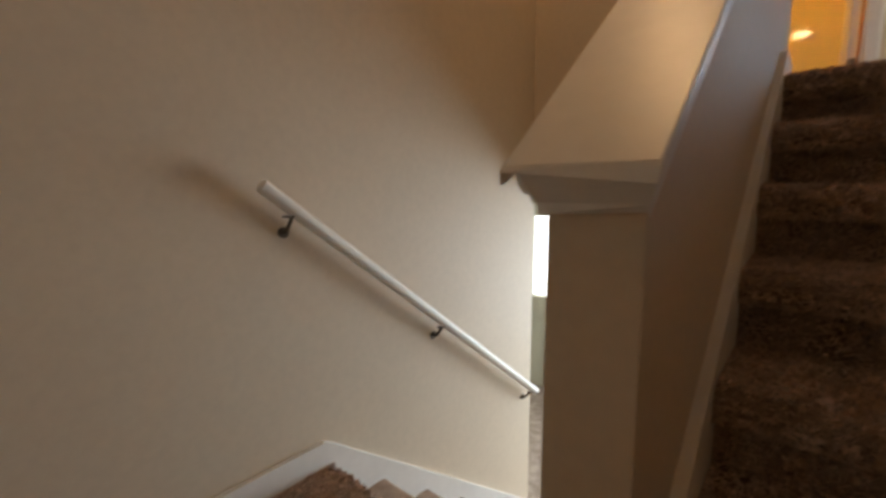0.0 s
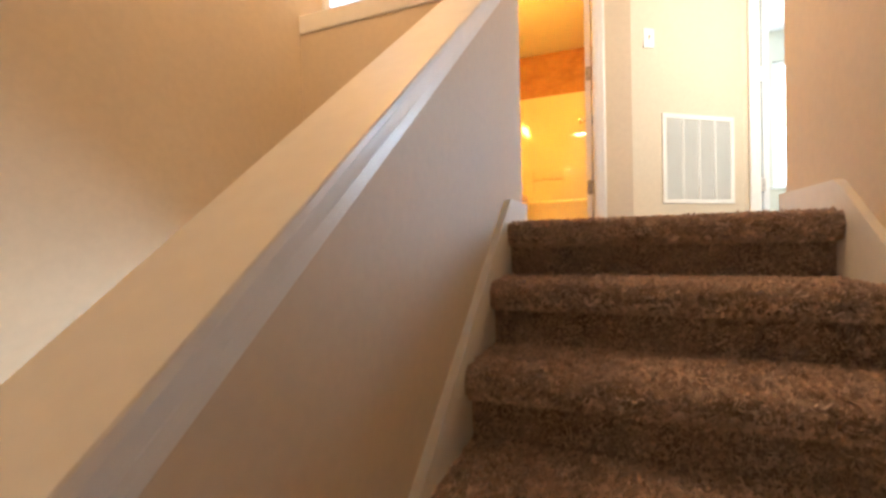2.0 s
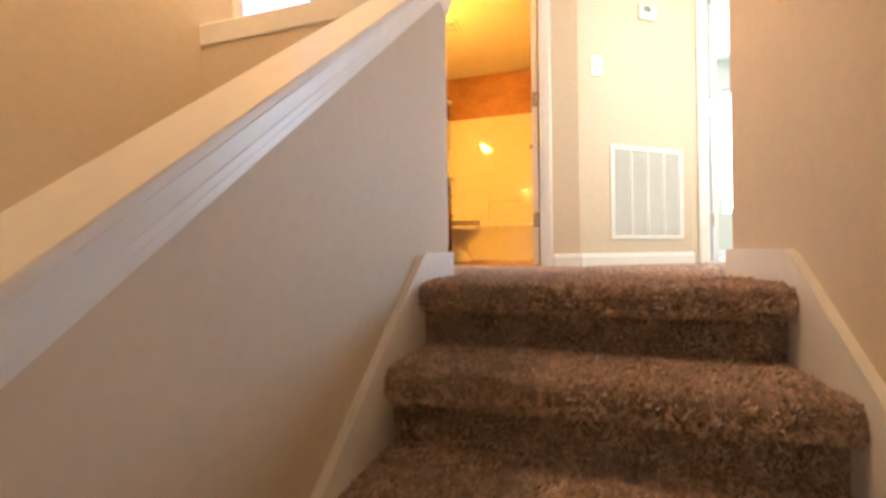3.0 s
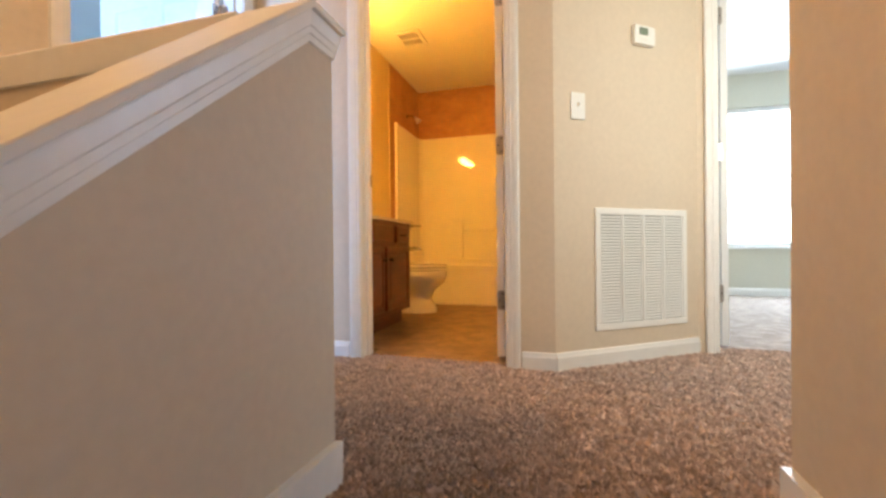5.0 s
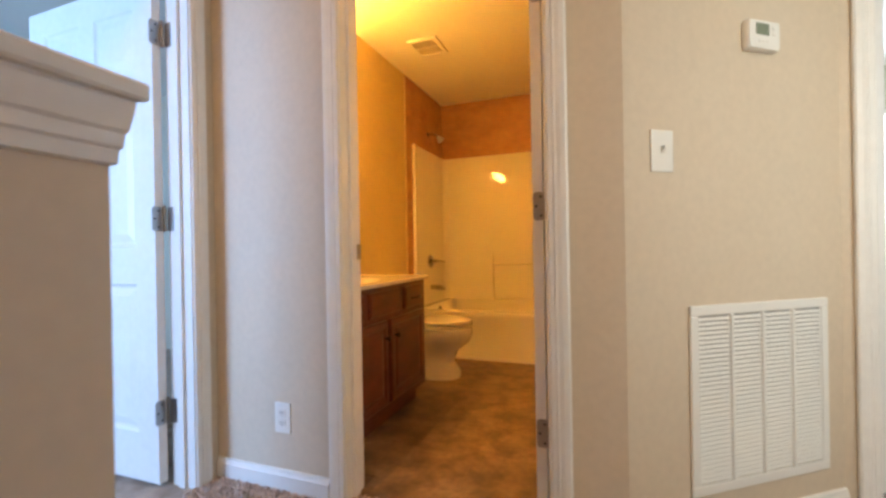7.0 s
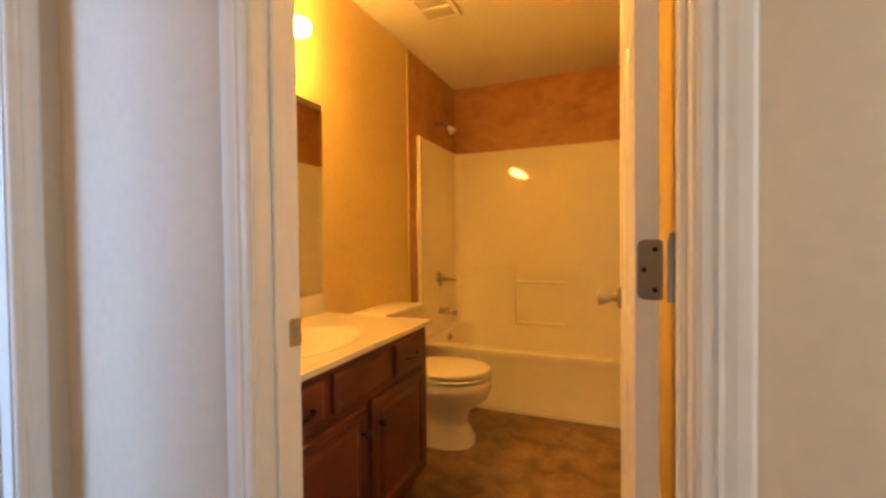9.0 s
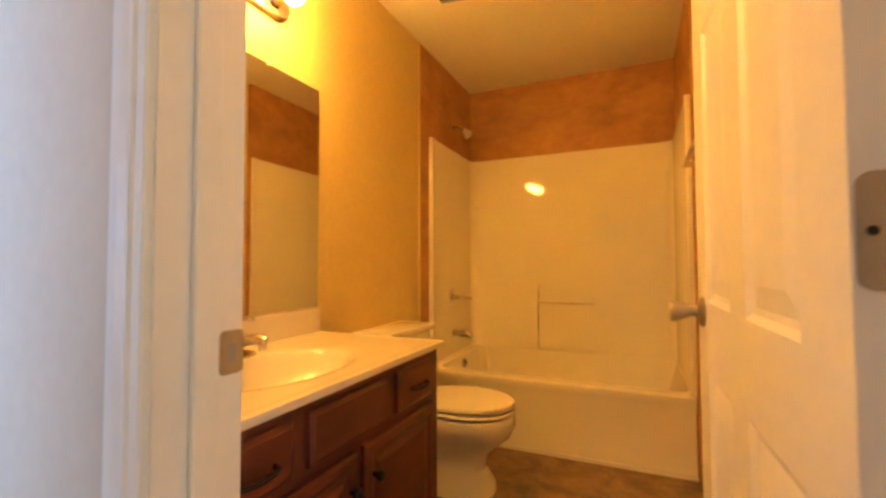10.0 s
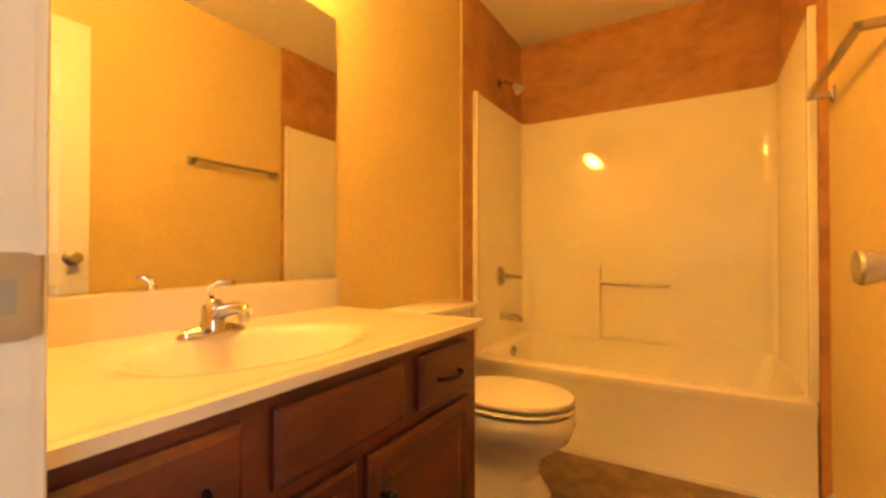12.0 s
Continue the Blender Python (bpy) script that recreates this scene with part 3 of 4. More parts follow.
handrail("white painted round handrail beside the descending stairs", XL, 1, Vector((XL + 0.06, -1.350, -0.366)), Vector((XL + 0.06, 0.26, -0.366 - 1.61 * 0.762)), (0.055, 0.475, 0.965))
handrail("white painted round handrail beside the climbing stairs", XR, -1, Vector((XR - 0.06, 0.0, 0.865)), Vector((XR - 0.06, -1.52, 0.865 - 1.52 * RISE / RUN)), (0.056, 0.5, 0.93))


# ---- fittings on the angled wall ----
ANG = math.degrees(math.atan2(CDIR.y, CDIR.x))


def on_angle(s, z):
    """A frame on the angled wall: local x along it, y out of it into the hall (negative y), z up."""
    p = CA + CDIR * s
    return pose(p.x, p.y, z, 0, 0, ANG)


GW, GH = 0.583, 0.580
grille = base("return_air_grille", "white louvred return air grille with four columns of slats", "vent", on_angle(0.221, 0.155))
bm = B()
fr = 0.032
for x0, x1, z0, z1 in ((0, GW, 0, fr), (0, GW, GH - fr, GH), (0, fr, fr, GH - fr), (GW - fr, GW, fr, GH - fr)):
    box(bm, x0, x1, -0.010, 0.0, z0, z1, 0.003)
part("frame", bm, PLASTIC, grille)
bm = B()
box(bm, fr, GW - fr, -0.0015, -0.0005, fr, GH - fr)
part("filter", bm, VENTGREY, grille, "grey filter behind the slats")
cols = 4
cw = (GW - 2 * fr) / cols
bm = B()
for k in range(1, cols):
    x = fr + k * cw
    box(bm, x - 0.006, x + 0.006, -0.012, 0.0, fr, GH - fr, 0.002)
part("divider", bm, PLASTIC, grille)
NS = 36
for k in range(NS):
    z = fr + 0.006 + k * (GH - 2 * fr - 0.008) / NS
    bm = B()
    prism(bm, [(-0.0095, z + 0.001), (-0.0085, z), (-0.002, z + 0.0085), (-0.003, z + 0.0095)], "x", fr, GW - fr)
    part("slat", bm, PLASTIC, grille)

sw = base("light_switch", "white toggle light switch plate on the angled wall", "light switch", on_angle(0.131, 1.138))
bm = B()
box(bm, -0.040, 0.040, -0.006, 0, 0, 0.124, 0.003, 2)
part("plate", bm, PLASTIC, sw)
bm = B()
box(bm, -0.005, 0.005, -0.007, -0.004, 0.053, 0.077)
loft(bm, [[Vector((a * 0.0042, -0.006, 0.065 + b * 0.009)) for a, b in ((-1, -1), (1, -1), (1, 1), (-1, 1))], [Vector((a * 0.0036, -0.018, 0.072 + b * 0.004)) for a, b in ((-1, -1), (1, -1), (1, 1), (-1, 1))]])
part("toggle", bm, PLASTIC, sw)
for z in (0.030, 0.100):
    bm = B()
    rod(bm, (0, -0.0055, z), (0, -0.0072, z), 0.0032, seg=12)
    part("screw", bm, PLASTIC, sw)

th = base("thermostat", "white wall thermostat with a grey display", "thermostat", on_angle(0.449, 1.533))
bm = B()
loft(bm, [[Vector((0.0665 + a * 0.0665 * s, y, 0.047 + b * 0.046 * s)) for a, b in ((-1, -.8), (-.92, -1), (.92, -1), (1, -.8), (1, .8), (.92, 1), (-.92, 1), (-1, .8))] for s, y in ((0.96, 0.0), (1.0, -0.006), (1.0, -0.020), (0.95, -0.026))])
part("body", bm, PLASTIC, th, smooth=True)
bm = B()
box(bm, 0.030, 0.085, -0.0275, -0.024, 0.045, 0.082, 0.001)
part("display", bm, LCD, th, "grey-green display")
bm = B()
for z in (0.052, 0.070):
    box(bm, 0.097, 0.109, -0.0285, -0.024, z - 0.006, z + 0.006, 0.001)
for x in (0.045, 0.062, 0.079):
    box(bm, x - 0.005, x + 0.005, -0.0285, -0.024, 0.022, 0.030, 0.001)
part("button", bm, PLASTIC, th)

outl = base("wall_outlet", "white double power outlet low on the hall wall", "outlet", pose(-0.752, YD, 0.215))
bm = B()
box(bm, -0.037, 0.037, -0.006, 0, 0, 0.118, 0.003, 2)
part("plate", bm, PLASTIC, outl)
for z in (0.040, 0.078):
    bm = B()
    box(bm, -0.0165, 0.0165, -0.0085, -0.005, z - 0.0135, z + 0.0135, 0.003)
    sock = part("socket", bm, PLASTIC, outl)
    # dark strips on the socket face stand for shade inside the slots
    bm = B()
    for x in (-0.0065, 0.0065):
        box(bm, x - 0.0012, x + 0.0012, -0.0092, -0.0083, z - 0.002, z + 0.007)
    rod(bm, (0, -0.0083, z - 0.008), (0, -0.0092, z - 0.008), 0.0025, seg=10)
    part("slot", bm, DARK, sock, "dark strips painted as the shade in the slots")

# stair ceiling lamp, above the descending flight
dome = base("ceiling_lamp", "lit dome ceiling lamp over the stairwell", "ceiling lamp", pose(-0.60, -0.22, CEILZ))
bm = B()
lathe(bm, [(0.15, 0.0), (0.155, -0.012), (0.150, -0.025), (0.135, -0.028)], Matrix.Identity(4), 32)
part("base", bm, NICKEL, dome, smooth=True)
bm = B()
lathe(bm, [(0.135, -0.028), (0.130, -0.045), (0.110, -0.068), (0.075, -0.085), (0.035, -0.093), (0.008, -0.095)], Matrix.Identity(4), 32)
part("shade", bm, DOMEGLOW, dome, "glowing frosted glass dome", smooth=True)

# ---- bedroom window ----
def sash_window(name, x):
    win = base(name, "white vinyl window full of bright daylight", "window", pose(x, BEDY, WZ0), kind="structure")
    ww, wh = WX1 - WX0, WZ1 - WZ0
    bm = B()
    for x0, x1, z0, z1 in ((0, 0.045, 0, wh), (ww - 0.045, ww, 0, wh), (0.045, ww - 0.045, 0, 0.05), (0.045, ww - 0.045, wh - 0.045, wh)):
        box(bm, x0, x1, 0.04, 0.10, z0, z1, 0.004)
    part("window_frame", bm, VINYLFRAME, win)
    bm = B()
    box(bm, 0.045, ww - 0.045, 0.05, 0.09, wh / 2 - 0.012, wh / 2 + 0.012, 0.003)
    part("meeting_rail", bm, VINYLFRAME, win)
    bm = B()
    box(bm, -0.03, ww + 0.03, -0.035, 0.04, -0.022, 0.0, 0.004, 2)
    part("window_sill", bm, WHITE, win)


sash_window("window_1", WX0)
# made-up window out of view, round the second bedroom fill lamp
sash_window("window_unseen", 3.65)


# ---- bathroom: vanity ----
VX, VY0, VY1, VZ = -0.622, 1.585, 2.565, 0.738
van = base("vanity_cabinet", "dark cherry wood vanity cabinet with raised drawers and doors", "cabinet", pose(0, 0, 0))
for name, x0, x1, y0, y1, z0, z1 in (("side_panel", BL + 0.002, VX - 0.02, VY1 - 0.018, VY1, 0.10, VZ), ("side_panel", BL + 0.002, VX - 0.02, VY0, VY0 + 0.018, 0.10, VZ),
                                     ("bottom_panel", BL + 0.002, VX - 0.02, VY0 + 0.018, VY1 - 0.018, 0.10, 0.118), ("face_frame", VX - 0.02, VX, VY0, VY1, 0.10, VZ),
                                     ("toe_kick", BL + 0.002, VX - 0.07, VY0, VY1, -0.012, 0.10)):
    bm = B()
    box(bm, x0, x1, y0, y1, z0, z1, 0.0015 if name == "face_frame" else 0.0)
    part(name, bm, CHERRY, van)


def front(name, y0, y1, z0, z1, slab=False):
    """A framed front standing proud of the cabinet face."""
    bm = B()
    t = 0.019
    r = min(0.055, (z1 - z0) * 0.3)
    lev = [(0.0, 0.0), (0.0, t * 0.7), (0.008, t), (r * 0.55, t), (r * 0.75, t - 0.006), (r, t - 0.006), (r + 0.014, t - 0.001)]
    if slab:
        lev = [(0.0, 0.0), (0.0, t * 0.6), (0.012, t)]
    loft(bm, [[Vector((VX + d, a, b)) for a, b in ((y0 + o, z0 + o), (y1 - o, z0 + o), (y1 - o, z1 - o), (y0 + o, z1 - o))] for o, d in lev])
    return part(name, bm, CHERRY, van)


def pull(parent, y, z, half=0.05):
    bm = B()
    tube(bm, [(VX + 0.016, y - half, z), (VX + 0.036, y - half * 0.86, z), (VX + 0.044, y - half * 0.4, z), (VX + 0.046, y, z), (VX + 0.044, y + half * 0.4, z), (VX + 0.036, y + half * 0.86, z), (VX + 0.016, y + half, z)], [0.006, 0.005, 0.0055, 0.006, 0.0055, 0.005, 0.006], 10)
    part("handle", bm, BLACKMETAL, parent, "dark bronze bow handle", smooth=True)


def cab_knob(parent, y, z):
    bm = B()
    lathe(bm, [(0.006, 0), (0.006, 0.012), (0.0145, 0.020), (0.0155, 0.026), (0.011, 0.031), (0.003, 0.032)], Matrix.Translation((VX + 0.018, y, z)) @ Matrix.Rotation(math.pi / 2, 4, "Y"), 18)
    part("knob", bm, BLACKMETAL, parent, "dark bronze round knob", smooth=True)


DZ0, DZ1 = 0.590, 0.712
f1 = front("drawer", 1.625, 1.835, DZ0, DZ1, True)
pull(f1, 1.73, 0.642)
front("false_drawer", 1.885, 2.205, DZ0, DZ1, True)
f3 = front("drawer", 2.265, 2.495, DZ0, DZ1, True)
pull(f3, 2.385, 0.645)
d1 = front("door", 1.635, 2.060, 0.135, 0.562)
cab_knob(d1, 2.025, 0.475)
d2 = front("door", 2.090, 2.505, 0.135, 0.562)
cab_knob(d2, 2.128, 0.475)

# countertop with its moulded bowl
CX0, CX1, CY0, CY1, CZ = BL + 0.001, -0.598, 1.583, 2.583, 0.757
SX, SY, SA, SB = -0.862, 2.045, 0.165, 0.245
top = base("countertop", "cream cultured marble vanity top with a moulded oval basin", "countertop", pose(0, 0, 0))
nx, ny = 56, 96
gx = np.linspace(CX0, CX1, nx)
gy = np.linspace(CY0, CY1, ny)
verts, faces = [], []
for i in range(nx):
    for j in range(ny):
        r = math.hypot((gx[i] - SX) / SA, (gy[j] - SY) / SB)
        z = CZ
        if r < 1.0:
            z -= 0.125 * (1 - r ** 3) ** 0.9
        z -= 0.004 * math.exp(-((r - 1.0) / 0.10) ** 2)
        edge = min(CX1 - gx[i], CY1 - gy[j])
        z += 0.003 * math.exp(-(edge / 0.02) ** 2) if edge > 0.004 else 0.0
        verts.append((gx[i], gy[j], z))
for i in range(nx - 1):
    for j in range(ny - 1):
        a = i * ny + j
        faces.append((a, a + ny, a + ny + 1, a + 1))
ring = [i * ny for i in range(nx)] + [(nx - 1) * ny + j for j in range(1, ny)] + [i * ny + ny - 1 for i in range(nx - 2, -1, -1)] + [j for j in range(ny - 2, 0, -1)]
low = []
for k in ring:
    x, y, z = verts[k]
    low.append(len(verts))
    verts.append((x, y, CZ - 0.018))
for k in range(len(ring)):
    q = (k + 1) % len(ring)
    faces.append((ring[k], low[k], low[q], ring[q]))
me = bpy.data.meshes.new("slab")
me.from_pydata(verts, [], faces)
me.materials.append(MARBLE)
me.polygons.foreach_set("use_smooth", [True] * len(me.polygons))
me.set_sharp_from_angle(angle=radians(40))
slab = new("slab", me)
slab.parent = top
bm = B()
box(bm, BL + 0.001, BL + 0.021, CY0, CY1, CZ - 0.002, 0.856, 0.004, 2)
part("backsplash", bm, MARBLE, top)
bm = B()
lathe(bm, [(0.022, 0), (0.022, 0.003), (0.015, 0.004), (0.004, 0.002)], Matrix.Translation((SX - 0.02, SY, CZ - 0.1255)), 20)
part("drain", bm, CHROME, top, "chrome drain", smooth=True)

# faucet
fau = base("faucet", "chrome single-lever basin faucet", "faucet", pose(-1.045, 2.05, CZ))
bm = B()
loft(bm, [[Vector((0.026 * s * math.cos(a), 0.082 * s * math.sin(a), z)) for a in [2 * math.pi * k / 28 for k in range(28)]] for s, z in ((1.0, 0.0), (1.0, 0.006), (0.93, 0.012), (0.6, 0.020), (0.3, 0.024))])
part("base_plate", bm, CHROME, fau, smooth=True)
bm = B()
lathe(bm, [(0.028, 0.008), (0.026, 0.03), (0.024, 0.055), (0.023, 0.070), (0.016, 0.080), (0.004, 0.084)], Matrix.Identity(4), 24)
tube(bm, [(0.005, 0, 0.040), (0.045, 0, 0.058), (0.085, 0, 0.066), (0.115, 0, 0.066), (0.128, 0, 0.060)], [0.018, 0.016, 0.0145, 0.014, 0.012], 16)
rod(bm, (0.117, 0, 0.062), (0.117, 0, 0.036), 0.012, seg=16)
part("spout", bm, CHROME, fau, smooth=True)
bm = B()
tube(bm, [(-0.004, 0, 0.076), (-0.007, 0, 0.090), (0.002, 0.0, 0.112), (0.030, 0, 0.120), (0.080, 0, 0.122)], [0.013, 0.010, 0.0065, 0.0075, 0.005], 14)
part("lever", bm, CHROME, fau, smooth=True)

# mirror
mir = base("mirror", "frameless wall mirror standing on the backsplash", "mirror", pose(BL, 0, 0))
bm = B()
box(bm, 0.001, 0.006, 1.592, 2.580, 0.859, 1.782)
part("glass", bm, MIRROR, mir)
for y, z in ((2.30, 1.782), (1.88, 1.782)):
    bm = B()
    box(bm, 0.001, 0.011, y - 0.009, y + 0.009, z - 0.008, z + 0.010, 0.002)
    part("clip", bm, PLASTIC, mir, "small clear clip")

# vanity light bar
bar = base("vanity_light", "chrome light bar with four lit globe bulbs", "wall lamp", pose(BL, 0, 0))
bm = B()
stadium = [(2.335 + 0.055 * math.cos(radians(a)), 2.02 + 0.055 * math.sin(radians(a))) for a in range(-90, 91, 15)] + [(1.845 + 0.055 * math.cos(radians(a)), 2.02 + 0.055 * math.sin(radians(a))) for a in range(90, 271, 15)]
rim = [(2.09 + (y - 2.09) * 0.985, 2.02 + (z - 2.02) * 0.9) for y, z in stadium]
loft(bm, [[Vector((0.0, y, z)) for y, z in stadium], [Vector((0.020, y, z)) for y, z in stadium], [Vector((0.026, y, z)) for y, z in rim]])
part("back_plate", bm, NICKEL, bar)
for y in (1.875, 2.018, 2.162, 2.305):
    bm = B()
    lathe(bm, [(0.030, 0.0), (0.030, 0.010), (0.024, 0.016), (0.021, 0.066)], Matrix.Translation((0.020, y, 2.02)) @ Matrix.Rotation(math.pi / 2, 4, "Y"), 18)
    cup = part("socket_cup", bm, CHROME, bar, smooth=True)
    bm = B()
    bmesh.ops.create_uvsphere(bm, u_segments=18, v_segments=12, radius=0.041, matrix=Matrix.Translation((0.122, y, 2.02)))
    part("bulb", bm, BULB, cup, "glowing globe bulb", smooth=True)

# ---- toilet ----
TYC = 3.05


def oval(cx, cy, a0, a1, b, z, n=32, p=2.0):
    """An egg outline: back half length a0, front half length a1, half width b."""
    out = []
    for k in range(n):
        t = 2 * math.pi * k / n
        c, s = math.cos(t), math.sin(t)
        r = (abs(c) ** p + abs(s) ** p) ** (-1 / p)
        out.append(Vector((cx + (a1 if c > 0 else a0) * c * r, cy + b * s * r, z)))
    return out


toi = base("toilet", "white porcelain toilet with its lid down", "toilet", pose(0, 0, 0))
bm = B()
loft(bm, [oval(-0.76, TYC, 0.24, 0.20, 0.125, -0.012, p=2.6), oval(-0.76, TYC, 0.24, 0.20, 0.122, 0.03, p=2.6), oval(-0.77, TYC, 0.22, 0.165, 0.098, 0.10, p=2.4), oval(-0.76, TYC, 0.22, 0.18, 0.105, 0.18, p=2.2), oval(-0.735, TYC, 0.24, 0.245, 0.158, 0.25), oval(-0.72, TYC, 0.26, 0.255, 0.184, 0.305), oval(-0.71, TYC, 0.27, 0.242, 0.187, 0.342), oval(-0.71, TYC, 0.265, 0.235, 0.182, 0.354)])
part("bowl", bm, PORC, toi, smooth=True)
for name, z0, z1, k in (("seat", 0.366, 0.379, 1.0), ("lid", 0.390, 0.409, 0.985)):
    bm = B()
    loft(bm, [oval(-0.715, TYC, 0.235 * k, 0.250 * k, 0.190 * k * s, z) for s, z in ((0.97, z0), (1.0, z0 + 0.004), (1.0, z1 - 0.006), (0.97, z1 - 0.001), (0.90, z1))])
    part(name, bm, PORC, toi, smooth=True)
for s in (-1, 1):
    bm = B()
    box(bm, -0.965, -0.925, TYC + s * 0.075 - 0.018, TYC + s * 0.075 + 0.018, 0.358, 0.402, 0.006, 2)
    part("seat_hinge", bm, PORC, toi)
bm = B()
box(bm, -1.180, -0.985, TYC - 0.225, TYC + 0.225, 0.375, 0.685, 0.03, 3)
box(bm, -1.05, -0.88, TYC - 0.10, TYC + 0.10, 0.25, 0.384, 0.02, 2)
part("tank", bm, PORC, toi, smooth=True)
bm = B()
box(bm, -1.186, -0.966, TYC - 0.240, TYC + 0.240, 0.685, 0.718, 0.012, 3)
part("tank_lid", bm, PORC, toi, smooth=True)
bm = B()
rod(bm, (-0.986, TYC - 0.16, 0.635), (-0.968, TYC - 0.16, 0.635), 0.012, seg=14)
tube(bm, [(-0.970, TYC - 0.16, 0.635), (-0.964, TYC - 0.12, 0.630), (-0.962, TYC - 0.085, 0.624)], 0.006, 10)
part("flush_lever", bm, CHROME, toi, "chrome flush lever", smooth=True)
for s in (-1, 1):
    bm = B()
    lathe(bm, [(0.014, 0.0), (0.014, 0.012), (0.009, 0.022), (0.002, 0.025)], Matrix.Translation((-0.80, TYC + s * 0.112, 0.022)), 14)
    part("bolt_cap", bm, PORC, toi, smooth=True)

# ---- tub and surround ----
TY, TZ = 3.545, 0.392
TR = BR - 0.028                 # furred-out wall at the foot of the tub
tub = base("bathtub", "glossy white bathtub with a moulded apron", "bathtub", pose(0, 0, 0))


def rrect(x0, x1, y0, y1, rad, z, n=8):
    pts = []
    for cx, cy, a in ((x1 - rad, y1 - rad, 0), (x0 + rad, y1 - rad, 90), (x0 + rad, y0 + rad, 180), (x1 - rad, y0 + rad, 270)):
        for k in range(n + 1):
            t = radians(a + 90 * k / n)
            pts.append(Vector((cx + rad * math.cos(t), cy + rad * math.sin(t), z)))
    return pts


bm = B()
E_ = 0.004
loft(bm, [rrect(BL + E_, TR - E_, TY + 0.014, BBACK - E_, 0.004, -0.012), rrect(BL + E_, TR - E_, TY + 0.014, BBACK - E_, 0.004, 0.055),
          rrect(BL + E_, TR - E_, TY + 0.018, BBACK - E_, 0.004, 0.075), rrect(BL + E_, TR - E_, TY + 0.022, BBACK - E_, 0.004, 0.30),
          rrect(BL + E_, TR - E_, TY + 0.004, BBACK - E_, 0.004, 0.345), rrect(BL + E_, TR - E_, TY, BBACK - E_, 0.006, 0.362), rrect(BL + E_, TR - E_, TY, BBACK - E_, 0.006, TZ - 0.012),
          rrect(BL + E_ + 0.006, TR - E_ - 0.006, TY + 0.012, BBACK - E_ - 0.006, 0.010, TZ),
          rrect(BL + 0.085, TR - 0.026, TY + 0.070, BBACK - 0.026, 0.06, TZ - 0.002), rrect(BL + 0.100, TR - 0.032, TY + 0.082, BBACK - 0.029, 0.07, TZ - 0.02),
          rrect(BL + 0.14, TR - 0.10, TY + 0.11, BBACK - 0.055, 0.10, 0.14), rrect(BL + 0.17, TR - 0.15, TY + 0.14, BBACK - 0.085, 0.10, 0.09), rrect(BL + 0.21, TR - 0.22, TY + 0.18, BBACK - 0.14, 0.09, 0.075)])
part("shell", bm, FIBRE, tub, smooth=True)
bm = B()
box(bm, BL + E_, TR - 0.004, TY - 0.002, TY + 0.010, -0.012, 0.012, 0.003)
part("caulk_strip", bm, PORC, tub, "white caulk strip at the floor")
bm = B()
rod(bm, (BL + 0.105, 4.0, 0.335), (BL + 0.122, 4.0, 0.332), 0.034, 0.030, seg=24)
tube(bm, [(BL + 0.122, 4.0, 0.335), (BL + 0.134, 4.0, 0.342)], 0.006, 10)
part("overflow_plate", bm, CHROME, tub, "chrome overflow plate", smooth=True)

sur = base("tub_surround", "glossy white moulded tub surround", "shower surround", pose(0, 0, 0))
SY0, SZ1, ST = 3.665, 1.868, 0.022


def u_outline(th, y0, rad):
    """Plan of the surround: outside against the walls, inside with rounded corners."""
    xo0, xo1, yo = BL + 0.0035, TR - 0.001, BBACK - 0.001
    y1 = TY + 0.012
    out = [(xo0, y0), (xo0, yo), (xo1, yo), (xo1, y1)]
    xi0, xi1, yi = xo0 + th, xo1 - th, yo - th
    inner = [(xi1 + 0.004, y1), (xi1, y1 + 0.010)]
    for k in range(9):
        t = radians(0 + 90 * k / 8)
        inner.append((xi1 - rad + rad * math.cos(t), yi - rad + rad * math.sin(t)))
    for k in range(9):
        t = radians(90 + 90 * k / 8)
        inner.append((xi0 + rad + rad * math.cos(t), yi - rad + rad * math.sin(t)))
    inner += [(xi0, y0 + 0.010), (xi0 - 0.004, y0)]
    return out, inner


out, inner = u_outline(ST, SY0, 0.06)
bm = B()
prism(bm, out + inner, "z", TZ - 0.004, SZ1)
part("wall_panel", bm, FIBRE, sur, smooth=True)
# front edge beads
for x0, x1, yb in ((BL + 0.0035, BL + 0.034, SY0), (TR - 0.030, TR - 0.001, TY + 0.014)):
    bm = B()
    box(bm, x0, x1, yb - 0.012, yb + 0.022, TZ - 0.002, SZ1 + 0.006, 0.006, 3)
    part("edge_bead", bm, FIBRE, sur, smooth=True)
# moulded lower swells of the back panel either side of the towel niche
YF = BBACK - 0.001 - ST + 0.001
for xe, xn, d in ((BL + 0.09, -0.632, 0.040), (TR - 0.08, -0.235, 0.014)):
    bm = B()
    rows = []
    for z, k in ((TZ - 0.002, 1.0), (0.70, 1.0), (0.80, 0.85), (0.85, 0.5), (0.90, 0.0)):
        rows.append([Vector((xe, YF + 0.002, z)), Vector((xn, YF + 0.002, z)), Vector((xn, YF - d * k, z)), Vector(((xe + xn) / 2, YF - d * 0.55 * k, z))])
    loft(bm, rows)
    bmesh.ops.recalc_face_normals(bm, faces=bm.faces)
    part("lower_block", bm, FIBRE, sur, smooth=True)
bm = B()
box(bm, -0.630, -0.237, YF - 0.012, YF + 0.002, TZ - 0.002, 0.425, 0.006, 3)
part("soap_ledge", bm, FIBRE, sur, smooth=True)
bm = B()
rod(bm, (-0.640, BBACK - 0.050, 0.757), (-0.231, BBACK - 0.036, 0.757), 0.0125, seg=14)
